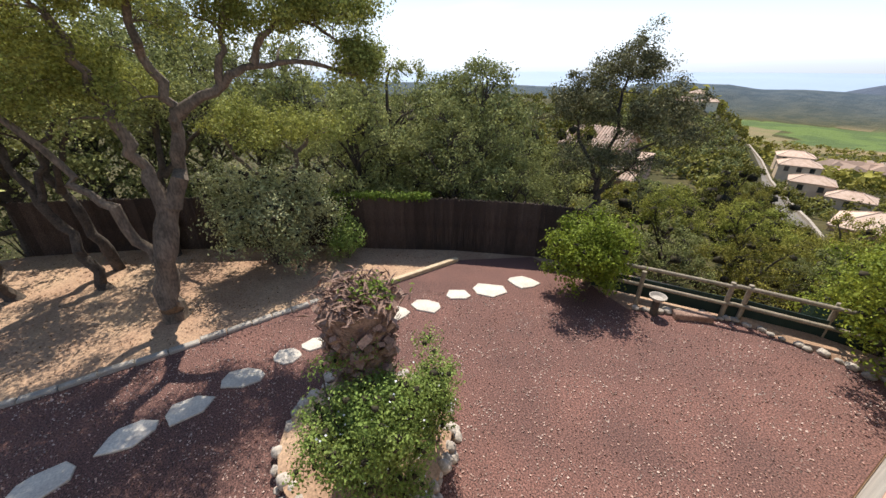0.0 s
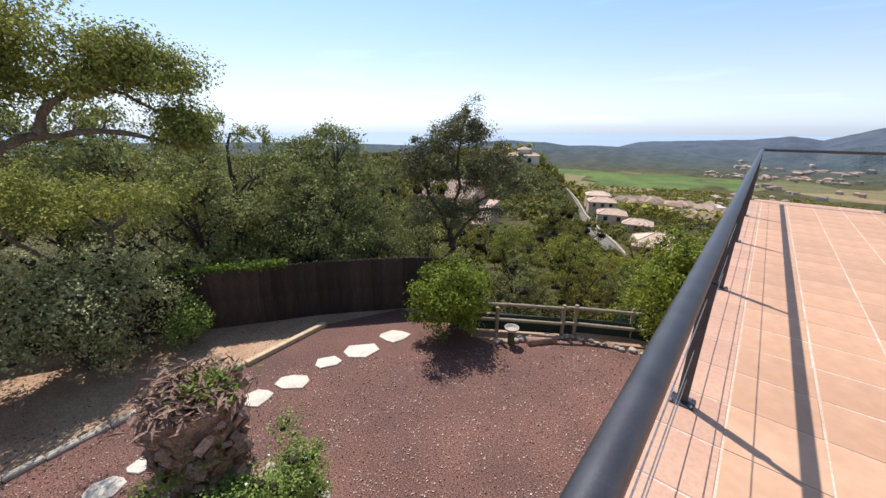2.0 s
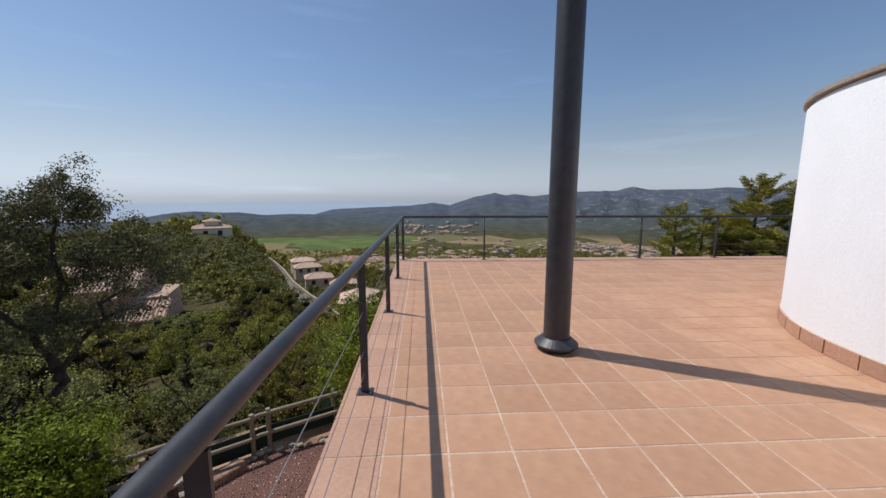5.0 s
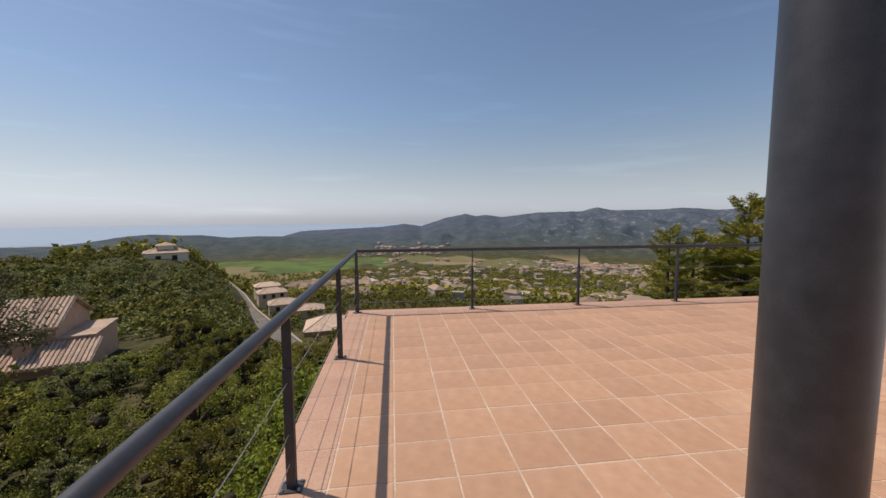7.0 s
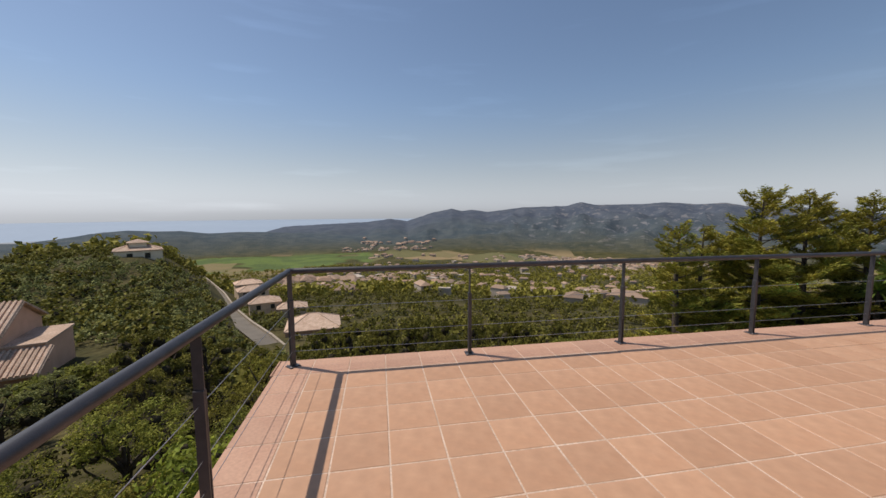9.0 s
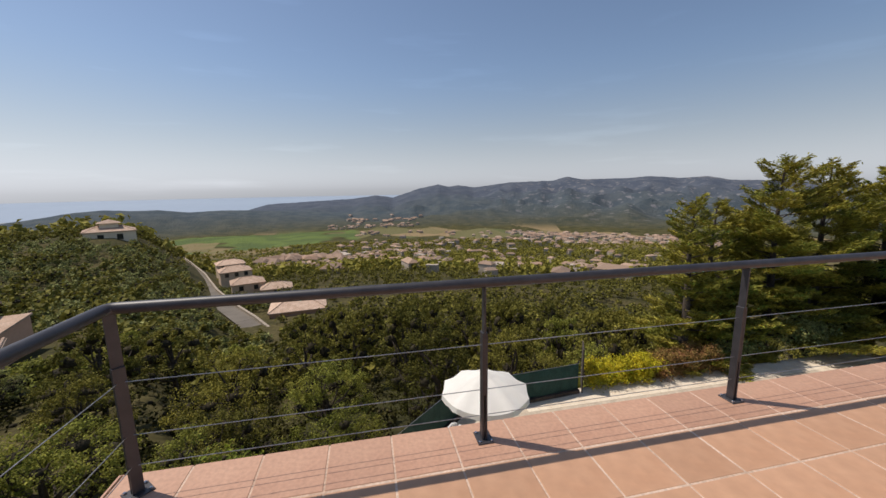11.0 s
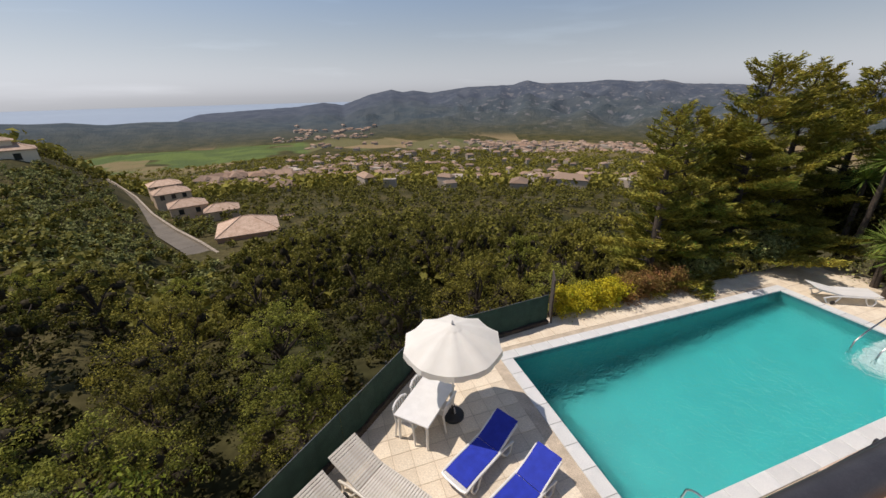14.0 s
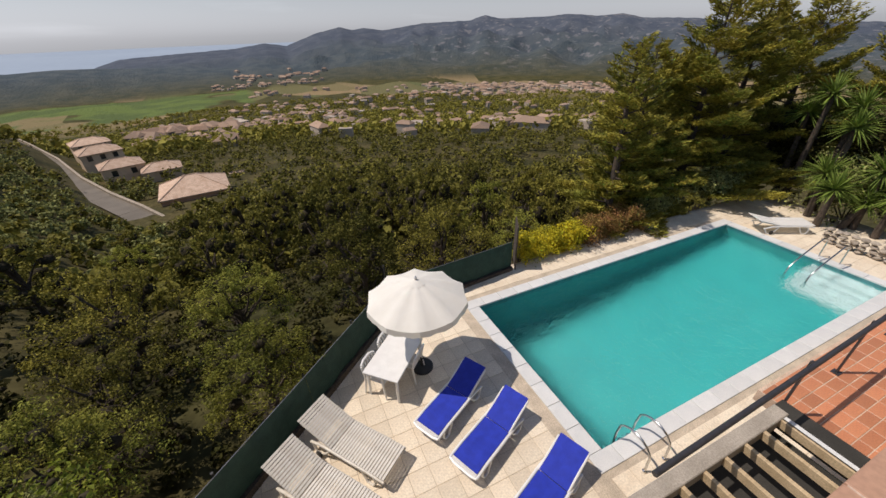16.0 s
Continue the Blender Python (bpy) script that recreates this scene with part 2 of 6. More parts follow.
M = {
    "tile": material("terracotta_tile", (0.480, 0.262, 0.152), 0.62, spec=0.35, second=(0.545, 0.322, 0.198), scale=2.2, detail_scale=12, detail_amt=0.07, bump=0.05, bump_scale=25, objrand=0.075),
    "coping": material("terracotta_coping", (0.525, 0.305, 0.200), 0.62, second=(0.465, 0.255, 0.165), scale=2.6, detail_scale=40, detail_amt=0.10, bump=0.12, bump_scale=25, objrand=0.06),
    "grout": material("grout", (0.66, 0.5, 0.38), 0.9, second=(0.5, 0.35, 0.25), scale=3, detail_amt=0.2),
    "red_tile": material("red_floor_tile", (0.52, 0.20, 0.10), 0.5, second=(0.60, 0.27, 0.14), scale=2.2, detail_amt=0.12, objrand=0.2),
    "black_metal": material("black_painted_metal", (0.030, 0.028, 0.031), 0.46, second=(0.045, 0.042, 0.046), scale=14, detail_scale=300, detail_amt=0.2, bump=0.05, bump_scale=400, spec=0.6),
    "steel": material("brushed_steel", (0.62, 0.62, 0.62), 0.25, 1.0, scale=10, detail_amt=0.1),
    "cable": material("steel_cable", (0.35, 0.35, 0.36), 0.4, 0.8, scale=10),
    "white_wall": material("white_render", (0.92, 0.92, 0.915), 0.9, spec=0.1, second=(0.88, 0.88, 0.875), scale=1.3, detail_scale=50, detail_amt=0.04, bump=0.12, bump_scale=40),
    "house_wall": material("house_render", (0.62, 0.55, 0.44), 0.9, scale=1.0, detail_amt=0.1, bump=0.2),
    "gravel": material("volcanic_gravel", (0.172, 0.082, 0.062), 0.95, second=(0.120, 0.060, 0.047), scale=0.7, detail_scale=42, detail_amt=0.95, bump=1.0, bump_scale=34),
    "chip": material("pale_gravel_chip", (0.50, 0.38, 0.31), 0.9, second=(0.30, 0.16, 0.12), scale=1.5, island=0.5),
    "sand": material("sandy_soil", (0.46, 0.305, 0.185), 0.95, second=(0.34, 0.205, 0.125), scale=0.8, detail_scale=24, detail_amt=0.3, bump=0.5, bump_scale=20),
    "litter": material("dry_leaf", (0.26, 0.14, 0.07), 0.9, island=0.5),
    "slab": material("pale_flagstone", (0.66, 0.58, 0.47), 0.85, second=(0.52, 0.45, 0.37), scale=3, detail_scale=30, detail_amt=0.2, bump=0.4, bump_scale=18, objrand=0.08),
    "rock": material("pale_rock", (0.46, 0.395, 0.32), 0.9, second=(0.30, 0.25, 0.20), scale=5, detail_scale=30, detail_amt=0.3, bump=0.6, bump_scale=20, objrand=0.25),
    "concrete": material("concrete", (0.42, 0.37, 0.31), 0.9, second=(0.32, 0.28, 0.23), scale=3, detail_amt=0.2, bump=0.3),
    "log": material("weathered_log", (0.30, 0.24, 0.17), 0.85, second=(0.20, 0.17, 0.11), scale=4, detail_scale=40, detail_amt=0.3, bump=0.4, bump_scale=30, stretch=(1, 1, 0.3)),
    "reed": material("dark_heather_screen", (0.078, 0.055, 0.043), 0.95, second=(0.115, 0.082, 0.063), scale=3, detail_scale=60, detail_amt=0.5, bump=0.8, bump_scale=70, objrand=0.3),
    "dark_net": material("dark_garden_net", (0.008, 0.022, 0.016), 0.85, second=(0.014, 0.032, 0.022), scale=5, detail_scale=90, detail_amt=0.35),
    "netting": material("green_shade_net", (0.014, 0.048, 0.036), 0.8, second=(0.024, 0.068, 0.050), scale=5, detail_scale=90, detail_amt=0.35, bump=0.4, bump_scale=90),
    "bark": material("cork_bark", (0.205, 0.150, 0.105), 0.95, second=(0.105, 0.078, 0.055), scale=5, detail_scale=30, detail_amt=0.4, bump=1.0, bump_scale=16, stretch=(1, 1, 0.35)),
    # colour of the crown cores: inner shade painted as a near-black surface
    "crown_inside": material("crown_core_shade", (0.062, 0.052, 0.032), 0.95, spec=0.1, second=(0.035, 0.030, 0.020), scale=3, detail_scale=12, detail_amt=0.5, bump=1.0, bump_scale=10),
    "dark_bark": material("dark_bark", (0.10, 0.075, 0.055), 0.95, second=(0.055, 0.042, 0.032), scale=6, detail_scale=30, detail_amt=0.4, bump=0.9, bump_scale=20),
    "oak_leaf": material("cork_oak_leaf", (0.25, 0.27, 0.065), 0.7, spec=0.2, second=(0.38, 0.37, 0.085), scale=0.9, detail_scale=9, detail_amt=0.25, island=0.45, translucent=0.28),
    "holm_leaf": material("holm_oak_leaf", (0.25, 0.265, 0.092), 0.75, spec=0.12, second=(0.36, 0.36, 0.135), scale=0.8, detail_scale=8, detail_amt=0.3, island=0.45, translucent=0.2, objrand=0.18, treemix=0.5),
    "maquis_leaf": material("maquis_leaf", (0.112, 0.112, 0.024), 0.7, spec=0.12, second=(0.275, 0.24, 0.046), scale=0.5, detail_scale=6, detail_amt=0.3, island=0.4, translucent=0.2, objrand=0.25, treemix=0.7),
    # darker, browner leaf copy: the crown's backlit look is put into the colour
    "backlit_leaf": material("brownish_backlit_oak_leaf", (0.125, 0.118, 0.055), 0.7, spec=0.2, second=(0.215, 0.20, 0.085), scale=0.9, detail_scale=8, detail_amt=0.3, island=0.45, translucent=0.1),
    # leaf colour lowered to near-black: the shade between trees is painted in
    "under_leaf_shade": material("undergrowth_leaf_shade", (0.040, 0.041, 0.013), 0.8, spec=0.05, second=(0.075, 0.066, 0.022), scale=0.8, detail_scale=6, detail_amt=0.3, island=0.4, translucent=0.15),
    "fresh_leaf": material("fresh_slope_leaf", (0.205, 0.225, 0.044), 0.7, spec=0.12, second=(0.325, 0.31, 0.06), scale=0.6, detail_scale=6, detail_amt=0.3, island=0.4, translucent=0.35, objrand=0.25),
    "grey_leaf": material("grey_green_leaf", (0.36, 0.37, 0.16), 0.65, spec=0.25, second=(0.50, 0.49, 0.25), scale=1.2, detail_scale=8, detail_amt=0.3, island=0.45, translucent=0.25),
    "bright_leaf": material("bright_shrub_leaf", (0.24, 0.29, 0.03), 0.7, spec=0.2, second=(0.16, 0.2, 0.025), scale=2, detail_amt=0.25, island=0.4, translucent=0.3),
    "shrub_leaf": material("flowering_shrub_leaf", (0.17, 0.245, 0.05), 0.7, spec=0.2, second=(0.29, 0.35, 0.09), scale=2, detail_amt=0.25, island=0.4, translucent=0.28),
    "olive_leaf": material("yellowish_shrub_leaf", (0.29, 0.315, 0.036), 0.7, spec=0.2, second=(0.155, 0.195, 0.028), scale=1.6, detail_amt=0.25, island=0.4, translucent=0.3),
    "ivy_leaf": material("ivy_leaf", (0.20, 0.27, 0.04), 0.7, spec=0.2, island=0.4, translucent=0.3),
    "yellow_leaf": material("yellow_hedge_leaf", (0.66, 0.52, 0.03), 0.7, spec=0.2, second=(0.42, 0.40, 0.03), scale=3, island=0.35, translucent=0.25),
    "red_leaf": material("reddish_hedge_leaf", (0.27, 0.20, 0.05), 0.7, spec=0.2, second=(0.30, 0.14, 0.06), scale=4, island=0.4, translucent=0.2),
    "conifer_leaf": material("cypress_foliage", (0.2, 0.215, 0.036), 0.7, spec=0.2, second=(0.39, 0.325, 0.055), scale=0.7, detail_scale=6, detail_amt=0.3, island=0.4, translucent=0.15),
    "yucca_leaf": material("yucca_leaf", (0.22, 0.3, 0.055), 0.7, spec=0.2, second=(0.14, 0.2, 0.04), scale=2, island=0.35, translucent=0.15),
    "straw": material("dry_palm_fibre", (0.40, 0.255, 0.185), 0.95, second=(0.215, 0.125, 0.088), scale=6, detail_scale=40, detail_amt=0.4, bump=0.8, bump_scale=40, objrand=0.3),
    "white_plastic": material("white_plastic", (0.80, 0.79, 0.76), 0.35, second=(0.74, 0.73, 0.70), scale=6, detail_amt=0.03),
    "aged_plastic": material("aged_ivory_plastic", (0.72, 0.68, 0.60), 0.45, second=(0.62, 0.57, 0.49), scale=6, detail_amt=0.06),
    "canvas": material("cream_canvas", (0.90, 0.87, 0.79), 0.9, second=(0.87, 0.835, 0.75), scale=4, detail_scale=250, detail_amt=0.05, bump=0.15, bump_scale=300, translucent=0.18),
    "blue_fabric": material("royal_blue_fabric", (0.012, 0.035, 0.42), 0.8, second=(0.010, 0.028, 0.34), scale=7, detail_scale=200, detail_amt=0.12, bump=0.2, bump_scale=150),
    "deck": material("pale_stone_paver", (0.78, 0.68, 0.53), 0.85, second=(0.68, 0.57, 0.43), scale=2.5, detail_scale=30, detail_amt=0.14, bump=0.25, bump_scale=30, objrand=0.12),
    "deck_joint": material("paver_joint", (0.60, 0.50, 0.38), 0.95, scale=3),
    "pool_edge": material("pool_edge_stone", (0.70, 0.70, 0.68), 0.7, second=(0.62, 0.63, 0.62), scale=3, detail_amt=0.1, objrand=0.06),
    "pool_tile": material("pool_mosaic", (0.014, 0.325, 0.325), 0.4, second=(0.012, 0.275, 0.28), scale=2, detail_scale=40, detail_amt=0.08),
    "pool_band": material("pool_waterline_tile", (0.04, 0.20, 0.22), 0.3, scale=6, objrand=0.2),
    "pool_step": material("pool_step_tile", (0.55, 0.68, 0.70), 0.5, scale=4, detail_amt=0.08),
    "roof_tile": material("clay_roof_tile", (0.58, 0.42, 0.31), 0.9, second=(0.46, 0.31, 0.215), scale=1.2, detail_scale=12, detail_amt=0.3, objrand=0.2),
    "ochre_wall": material("ochre_render", (0.62, 0.37, 0.25), 0.9, second=(0.54, 0.32, 0.21), scale=1.2, detail_amt=0.1, bump=0.2),
    "cream_wall": material("cream_render", (0.70, 0.54, 0.38), 0.9, second=(0.60, 0.46, 0.33), scale=0.8, detail_amt=0.08),
    "town": material("town_walls", (0.50, 0.42, 0.33), 0.9, second=(0.40, 0.33, 0.27), scale=0.02, island=0.25),
    "town_roof": material("town_roofs", (0.33, 0.205, 0.135), 0.9, second=(0.35, 0.25, 0.18), scale=0.02, island=0.3),
    "asphalt": material("asphalt", (0.17, 0.15, 0.125), 0.95, spec=0.05, second=(0.21, 0.185, 0.155), scale=0.3, detail_amt=0.15),
    "pale_render": material("pale_villa_render", (0.80, 0.69, 0.52), 0.9, second=(0.72, 0.62, 0.46), scale=0.8, detail_amt=0.08),
    "parapet": material("stone_parapet", (0.44, 0.37, 0.29), 0.95, spec=0.1, scale=1, detail_amt=0.15),
    "dark_glass": material("dark_glass", (0.03, 0.035, 0.04), 0.1, scale=5),
    "wood": material("pale_timber", (0.55, 0.42, 0.26), 0.7, second=(0.46, 0.34, 0.2), scale=3, detail_scale=30, detail_amt=0.2, stretch=(0.3, 2, 2)),
    "dark_cloth": material("dark_awning_cloth", (0.045, 0.042, 0.036), 0.9, scale=4, detail_amt=0.2),
    "hill": material("near_hillside", (0.046, 0.045, 0.018), 0.95, spec=0.08, second=(0.098, 0.080, 0.034), scale=0.09, detail_scale=1.5, detail_amt=0.4),
    # haze over the water is part of this pale blue-grey colour
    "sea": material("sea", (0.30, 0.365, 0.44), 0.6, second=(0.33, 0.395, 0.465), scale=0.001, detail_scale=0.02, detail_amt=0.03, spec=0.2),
    "clay_pot": material("clay", (0.45, 0.2, 0.11), 0.8, scale=8),
    "iron": material("dark_iron", (0.03, 0.03, 0.03), 0.6, scale=8),
}


def land_material():
    """Valley: woods and scrub in patches, with pale fields and green meadows on the valley floor, and air haze painted
    in as bluer colour far off.
    """
    m = bpy.data.materials.new("valley_land")
    m.use_nodes = True
    nt = m.node_tree
    n, l = nt.nodes, nt.links
    b = n["Principled BSDF"]
    b.inputs["Roughness"].default_value, b.inputs["Specular IOR Level"].default_value = 1.0, 0.1
    geo = n.new("ShaderNodeNewGeometry")
    pos = geo.outputs["Position"]

    def noise_tex(scale, detail=5):
        t = n.new("ShaderNodeTexNoise")
        t.inputs["Scale"].default_value, t.inputs["Detail"].default_value = scale, detail
        l.new(pos, t.inputs["Vector"])
        return t.outputs[0]

    def rng(v, a, b2, c=0.0, d=1.0):
        r = n.new("ShaderNodeMapRange")
        for k, x in (("From Min", a), ("From Max", b2), ("To Min", c), ("To Max", d)):
            r.inputs[k].default_value = x
        l.new(v, r.inputs["Value"])
        return r.outputs[0]

    def mixc(f, a, b2):
        x = n.new("ShaderNodeMix")
        x.data_type = 'RGBA'
        l.new(f, x.inputs[0])
        for i, v in ((6, a), (7, b2)):
            if isinstance(v, tuple):
                x.inputs[i].default_value = (*v, 1)
            else:
                l.new(v, x.inputs[i])
        return x.outputs[2]

    def mul(a, b2):
        x = n.new("ShaderNodeMath")
        x.operation = 'MULTIPLY'
        l.new(a, x.inputs[0])
        l.new(b2, x.inputs[1])
        return x.outputs[0]

    sep = n.new("ShaderNodeSeparateXYZ")
    l.new(pos, sep.inputs[0])
    ln = n.new("ShaderNodeVectorMath")
    ln.operation = 'LENGTH'
    l.new(pos, ln.inputs[0])
    dist = ln.outputs["Value"]
    wood = mixc(rng(noise_tex(0.03), 0.38, 0.62), (0.055, 0.055, 0.021), (0.100, 0.086, 0.034))
    vor = n.new("ShaderNodeTexVoronoi")
    vor.inputs["Scale"].default_value = 0.0085
    mp = n.new("ShaderNodeMapping")
    mp.inputs["Scale"].default_value = (1.0, 0.55, 0.0)
    l.new(pos, mp.inputs[0])
    l.new(mp.outputs[0], vor.inputs["Vector"])
    vsep = n.new("ShaderNodeSeparateColor")
    l.new(vor.outputs["Color"], vsep.inputs[0])
    field = mixc(vsep.outputs[0], (0.30, 0.215, 0.115), (0.115, 0.125, 0.05))
    floor_mask = mul(mul(rng(dist, 760, 860), rng(dist, 1450, 1280)), rng(vsep.outputs[1], 0.42, 0.46))
    col = mixc(floor_mask, wood, field)
    # green meadows on the seaward side of the valley
    ratio = n.new("ShaderNodeMath")
    ratio.operation = 'DIVIDE'
    l.new(sep.outputs["X"], ratio.inputs[0])
    l.new(sep.outputs["Y"], ratio.inputs[1])
    green_mask = mul(mul(mul(rng(dist, 900, 930), rng(dist, 1330, 1290)), rng(ratio.outputs[0], -0.01, -0.03)), rng(noise_tex(0.006, 2), 0.36, 0.42))
    col = mixc(green_mask, col, mixc(rng(noise_tex(0.012, 2), 0.45, 0.55), (0.130, 0.175, 0.050), (0.095, 0.130, 0.045)))
    # aerial haze put into the base colour, bluer with distance
    hazed_far = mixc(rng(noise_tex(0.02, 8), 0.42, 0.62), (0.066, 0.086, 0.098), (0.096, 0.112, 0.116))
    hazed_hill = mixc(rng(noise_tex(0.014, 8), 0.42, 0.62), (0.078, 0.094, 0.122), (0.106, 0.120, 0.144))
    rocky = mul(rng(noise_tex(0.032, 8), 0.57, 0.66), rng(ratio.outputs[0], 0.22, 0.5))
    hazed_far = mixc(rng(dist, 1900, 2350), hazed_far, hazed_hill)
    hazed_far = mixc(rocky, hazed_far, (0.185, 0.185, 0.193))
    col = mixc(rng(dist, 1330, 1800), col, hazed_far)
    l.new(col, b.inputs["Base Color"])
    bp = n.new("ShaderNodeBump")
    bp.inputs["Strength"].default_value, bp.inputs["Distance"].default_value = 1.0, 6.0
    l.new(noise_tex(0.11, 7), bp.inputs["Height"])
    l.new(bp.outputs[0], b.inputs["Normal"])
    return m


M["land"] = land_material()


def water_material():
    m = bpy.data.materials.new("pool_water")
    m.use_nodes = True
    n, l = m.node_tree.nodes, m.node_tree.links
    b = n["Principled BSDF"]
    b.inputs["Base Color"].default_value = (0.82, 0.97, 0.975, 1)
    b.inputs["Roughness"].default_value, b.inputs["IOR"].default_value = 0.02, 1.33
    b.inputs["Transmission Weight"].default_value = 1.0
    co = n.new("ShaderNodeTexCoord")
    w = n.new("ShaderNodeTexNoise")
    w.inputs["Scale"].default_value, w.inputs["Detail"].default_value, w.inputs["Distortion"].default_value = 3.0, 3, 0.6
    l.new(co.outputs["Object"], w.inputs["Vector"])
    bp = n.new("ShaderNodeBump")
    bp.inputs["Strength"].default_value, bp.inputs["Distance"].default_value = 1.0, 0.08
    w2 = n.new("ShaderNodeTexNoise")
    w2.inputs["Scale"].default_value, w2.inputs["Detail"].default_value, w2.inputs["Distortion"].default_value = 11.0, 2, 1.2
    l.new(co.outputs["Object"], w2.inputs["Vector"])
    wa = n.new("ShaderNodeMath")
    wa.operation = 'MULTIPLY_ADD'
    wa.inputs[1].default_value = 0.45
    l.new(w2.outputs[0], wa.inputs[0])
    l.new(w.outputs[0], wa.inputs[2])
    l.new(wa.outputs[0], bp.inputs["Height"])
    l.new(bp.outputs[0], b.inputs["Normal"])
    return m


M["water"] = water_material()


# ---------- mesh helpers ----------
class Geo:
    """Gathers vertices and faces of one mesh."""
    def __init__(self):
        self.v, self.f, self.n = [], [], 0

    def add(self, verts, faces):
        verts = np.asarray(verts, float)
        self.v.append(verts)
        self.f.extend([tuple(i + self.n for i in f) for f in faces])
        self.n += len(verts)
        return self

    def box(self, x0, x1, y0, y1, z0, z1, bevel=0.0):
        if bevel:
            b = bevel
            rings = [(b, z0), (0, z0 + b), (0, z1 - b), (b, z1)]
            v = []
            for k, z in rings:
                v += [(x0 + k, y0 + k, z), (x1 - k, y0 + k, z), (x1 - k, y1 - k, z), (x0 + k, y1 - k, z)]
            f = [(3, 2, 1, 0), (12, 13, 14, 15)]
            for r in range(3):
                for i in range(4):
                    j = (i + 1) % 4
                    f.append((4 * r + i, 4 * r + j, 4 * r + 4 + j, 4 * r + 4 + i))
            return self.add(v, f)
        v = [(x, y, z) for z in (z0, z1) for x, y in ((x0, y0), (x1, y0), (x1, y1), (x0, y1))]
        return self.add(v, [(3, 2, 1, 0), (4, 5, 6, 7), (0, 1, 5, 4), (1, 2, 6, 5), (2, 3, 7, 6), (3, 0, 4, 7)])

    def tube(self, pts, radii, sides=8, caps=True):
        pts = [Vector(p) for p in pts]
        if not hasattr(radii, "__len__"):
            radii = [radii] * len(pts)
        v, f = [], []
        side = None
        for i, p in enumerate(pts):
            d = (pts[min(i + 1, len(pts) - 1)] - pts[max(i - 1, 0)]).normalized()
            if side is None:
                side = d.orthogonal().normalized()
            side = (side - d * side.dot(d)).normalized()
            up = d.cross(side)
            for k in range(sides):
                a = 2 * math.pi * k / sides
                v.append(p + (side * math.cos(a) + up * math.sin(a)) * radii[i])
        for i in range(len(pts) - 1):
            for k in range(sides):
                j = (k + 1) % sides
                f.append((i * sides + k, i * sides + j, (i + 1) * sides + j, (i + 1) * sides + k))
        if caps:
            f.append(tuple(range(sides - 1, -1, -1)))
            f.append(tuple((len(pts) - 1) * sides + k for k in range(sides)))
        return self.add([tuple(p) for p in v], f)

    def lathe(self, profile, sides=24, center=(0, 0, 0), caps=True):
        v = [(center[0] + r * math.cos(2 * math.pi * k / sides), center[1] + r * math.sin(2 * math.pi * k / sides), center[2] + z) for r, z in profile for k in range(sides)]
        f = [(i * sides + k, i * sides + (k + 1) % sides, (i + 1) * sides + (k + 1) % sides, (i + 1) * sides + k) for i in range(len(profile) - 1) for k in range(sides)]
        if caps:
            f += [tuple(range(sides - 1, -1, -1)), tuple((len(profile) - 1) * sides + k for k in range(sides))]
        return self.add(v, f)

    def prism(self, poly, z0, z1):
        k = len(poly)
        v = [(x, y, z0) for x, y in poly] + [(x, y, z1) for x, y in poly]
        return self.add(v, [tuple(range(k - 1, -1, -1)), tuple(range(k, 2 * k))] + [(i, (i + 1) % k, k + (i + 1) % k, k + i) for i in range(k)])

    def rock(self, c, r, seed, squash=0.6):
        rg = random.Random(seed)
        bm = bmesh.new()
        bmesh.ops.create_icosphere(bm, subdivisions=2, radius=1)
        o = Vector((rg.uniform(-9, 9), rg.uniform(-9, 9), 0))
        v = []
        for p in bm.verts:
            k = 1 + 0.35 * noise.noise(p.co * 1.3 + o)
            v.append((c[0] + p.co.x * r * k, c[1] + p.co.y * r * k * 0.85, c[2] + p.co.z * r * k * squash))
        f = [tuple(x.index for x in q.verts) for q in bm.faces]
        bm.free()
        return self.add(v, f)

    def mesh(self, name, mat, smooth=False):
        me = bpy.data.meshes.new(name)
        v = np.concatenate(self.v) if self.v else np.zeros((0, 3))
        me.from_pydata(v.tolist(), [], self.f)
        me.materials.append(mat)
        if smooth:
            me.polygons.foreach_set("use_smooth", [True] * len(me.polygons))
        me.update()
        if smooth:
            me.set_sharp_from_angle(angle=radians(40))
        return me


def thing(name, label, category, at=(0, 0, 0), rz=0, group="", kind=""):
    ob = new(name)
    ob.empty_display_size = 0.2
    ob.matrix_basis = pose(*at, 0, 0, rz)
    return tagged(ob, label, category, group, kind)


def part(name, geo, mat, parent=None, label="", smooth=False, at=None):
    me = geo.mesh(name, mat, smooth) if isinstance(geo, Geo) else geo
    ob = new(name, me)
    ob.parent = parent
    if at is not None:
        ob.matrix_basis = at if isinstance(at, Matrix) else pose(*at)
    return tagged(ob, label)


def single(name, geo, mat, label, category, smooth=False, kind="", group="", at=None):
    return tagged(part(name, geo, mat, None, label, smooth, at), "", category, group, kind)


# ---------- plants ----------
def icosahedron():
    bm = bmesh.new()
    bmesh.ops.create_icosphere(bm, subdivisions=1, radius=1)
    bm.verts.index_update()
    out = np.array([tuple(q.co) for q in bm.verts]), np.array([[w.index for w in q.verts] for q in bm.faces])
    bm.free()
    return out


ICO_V, ICO_F = icosahedron()


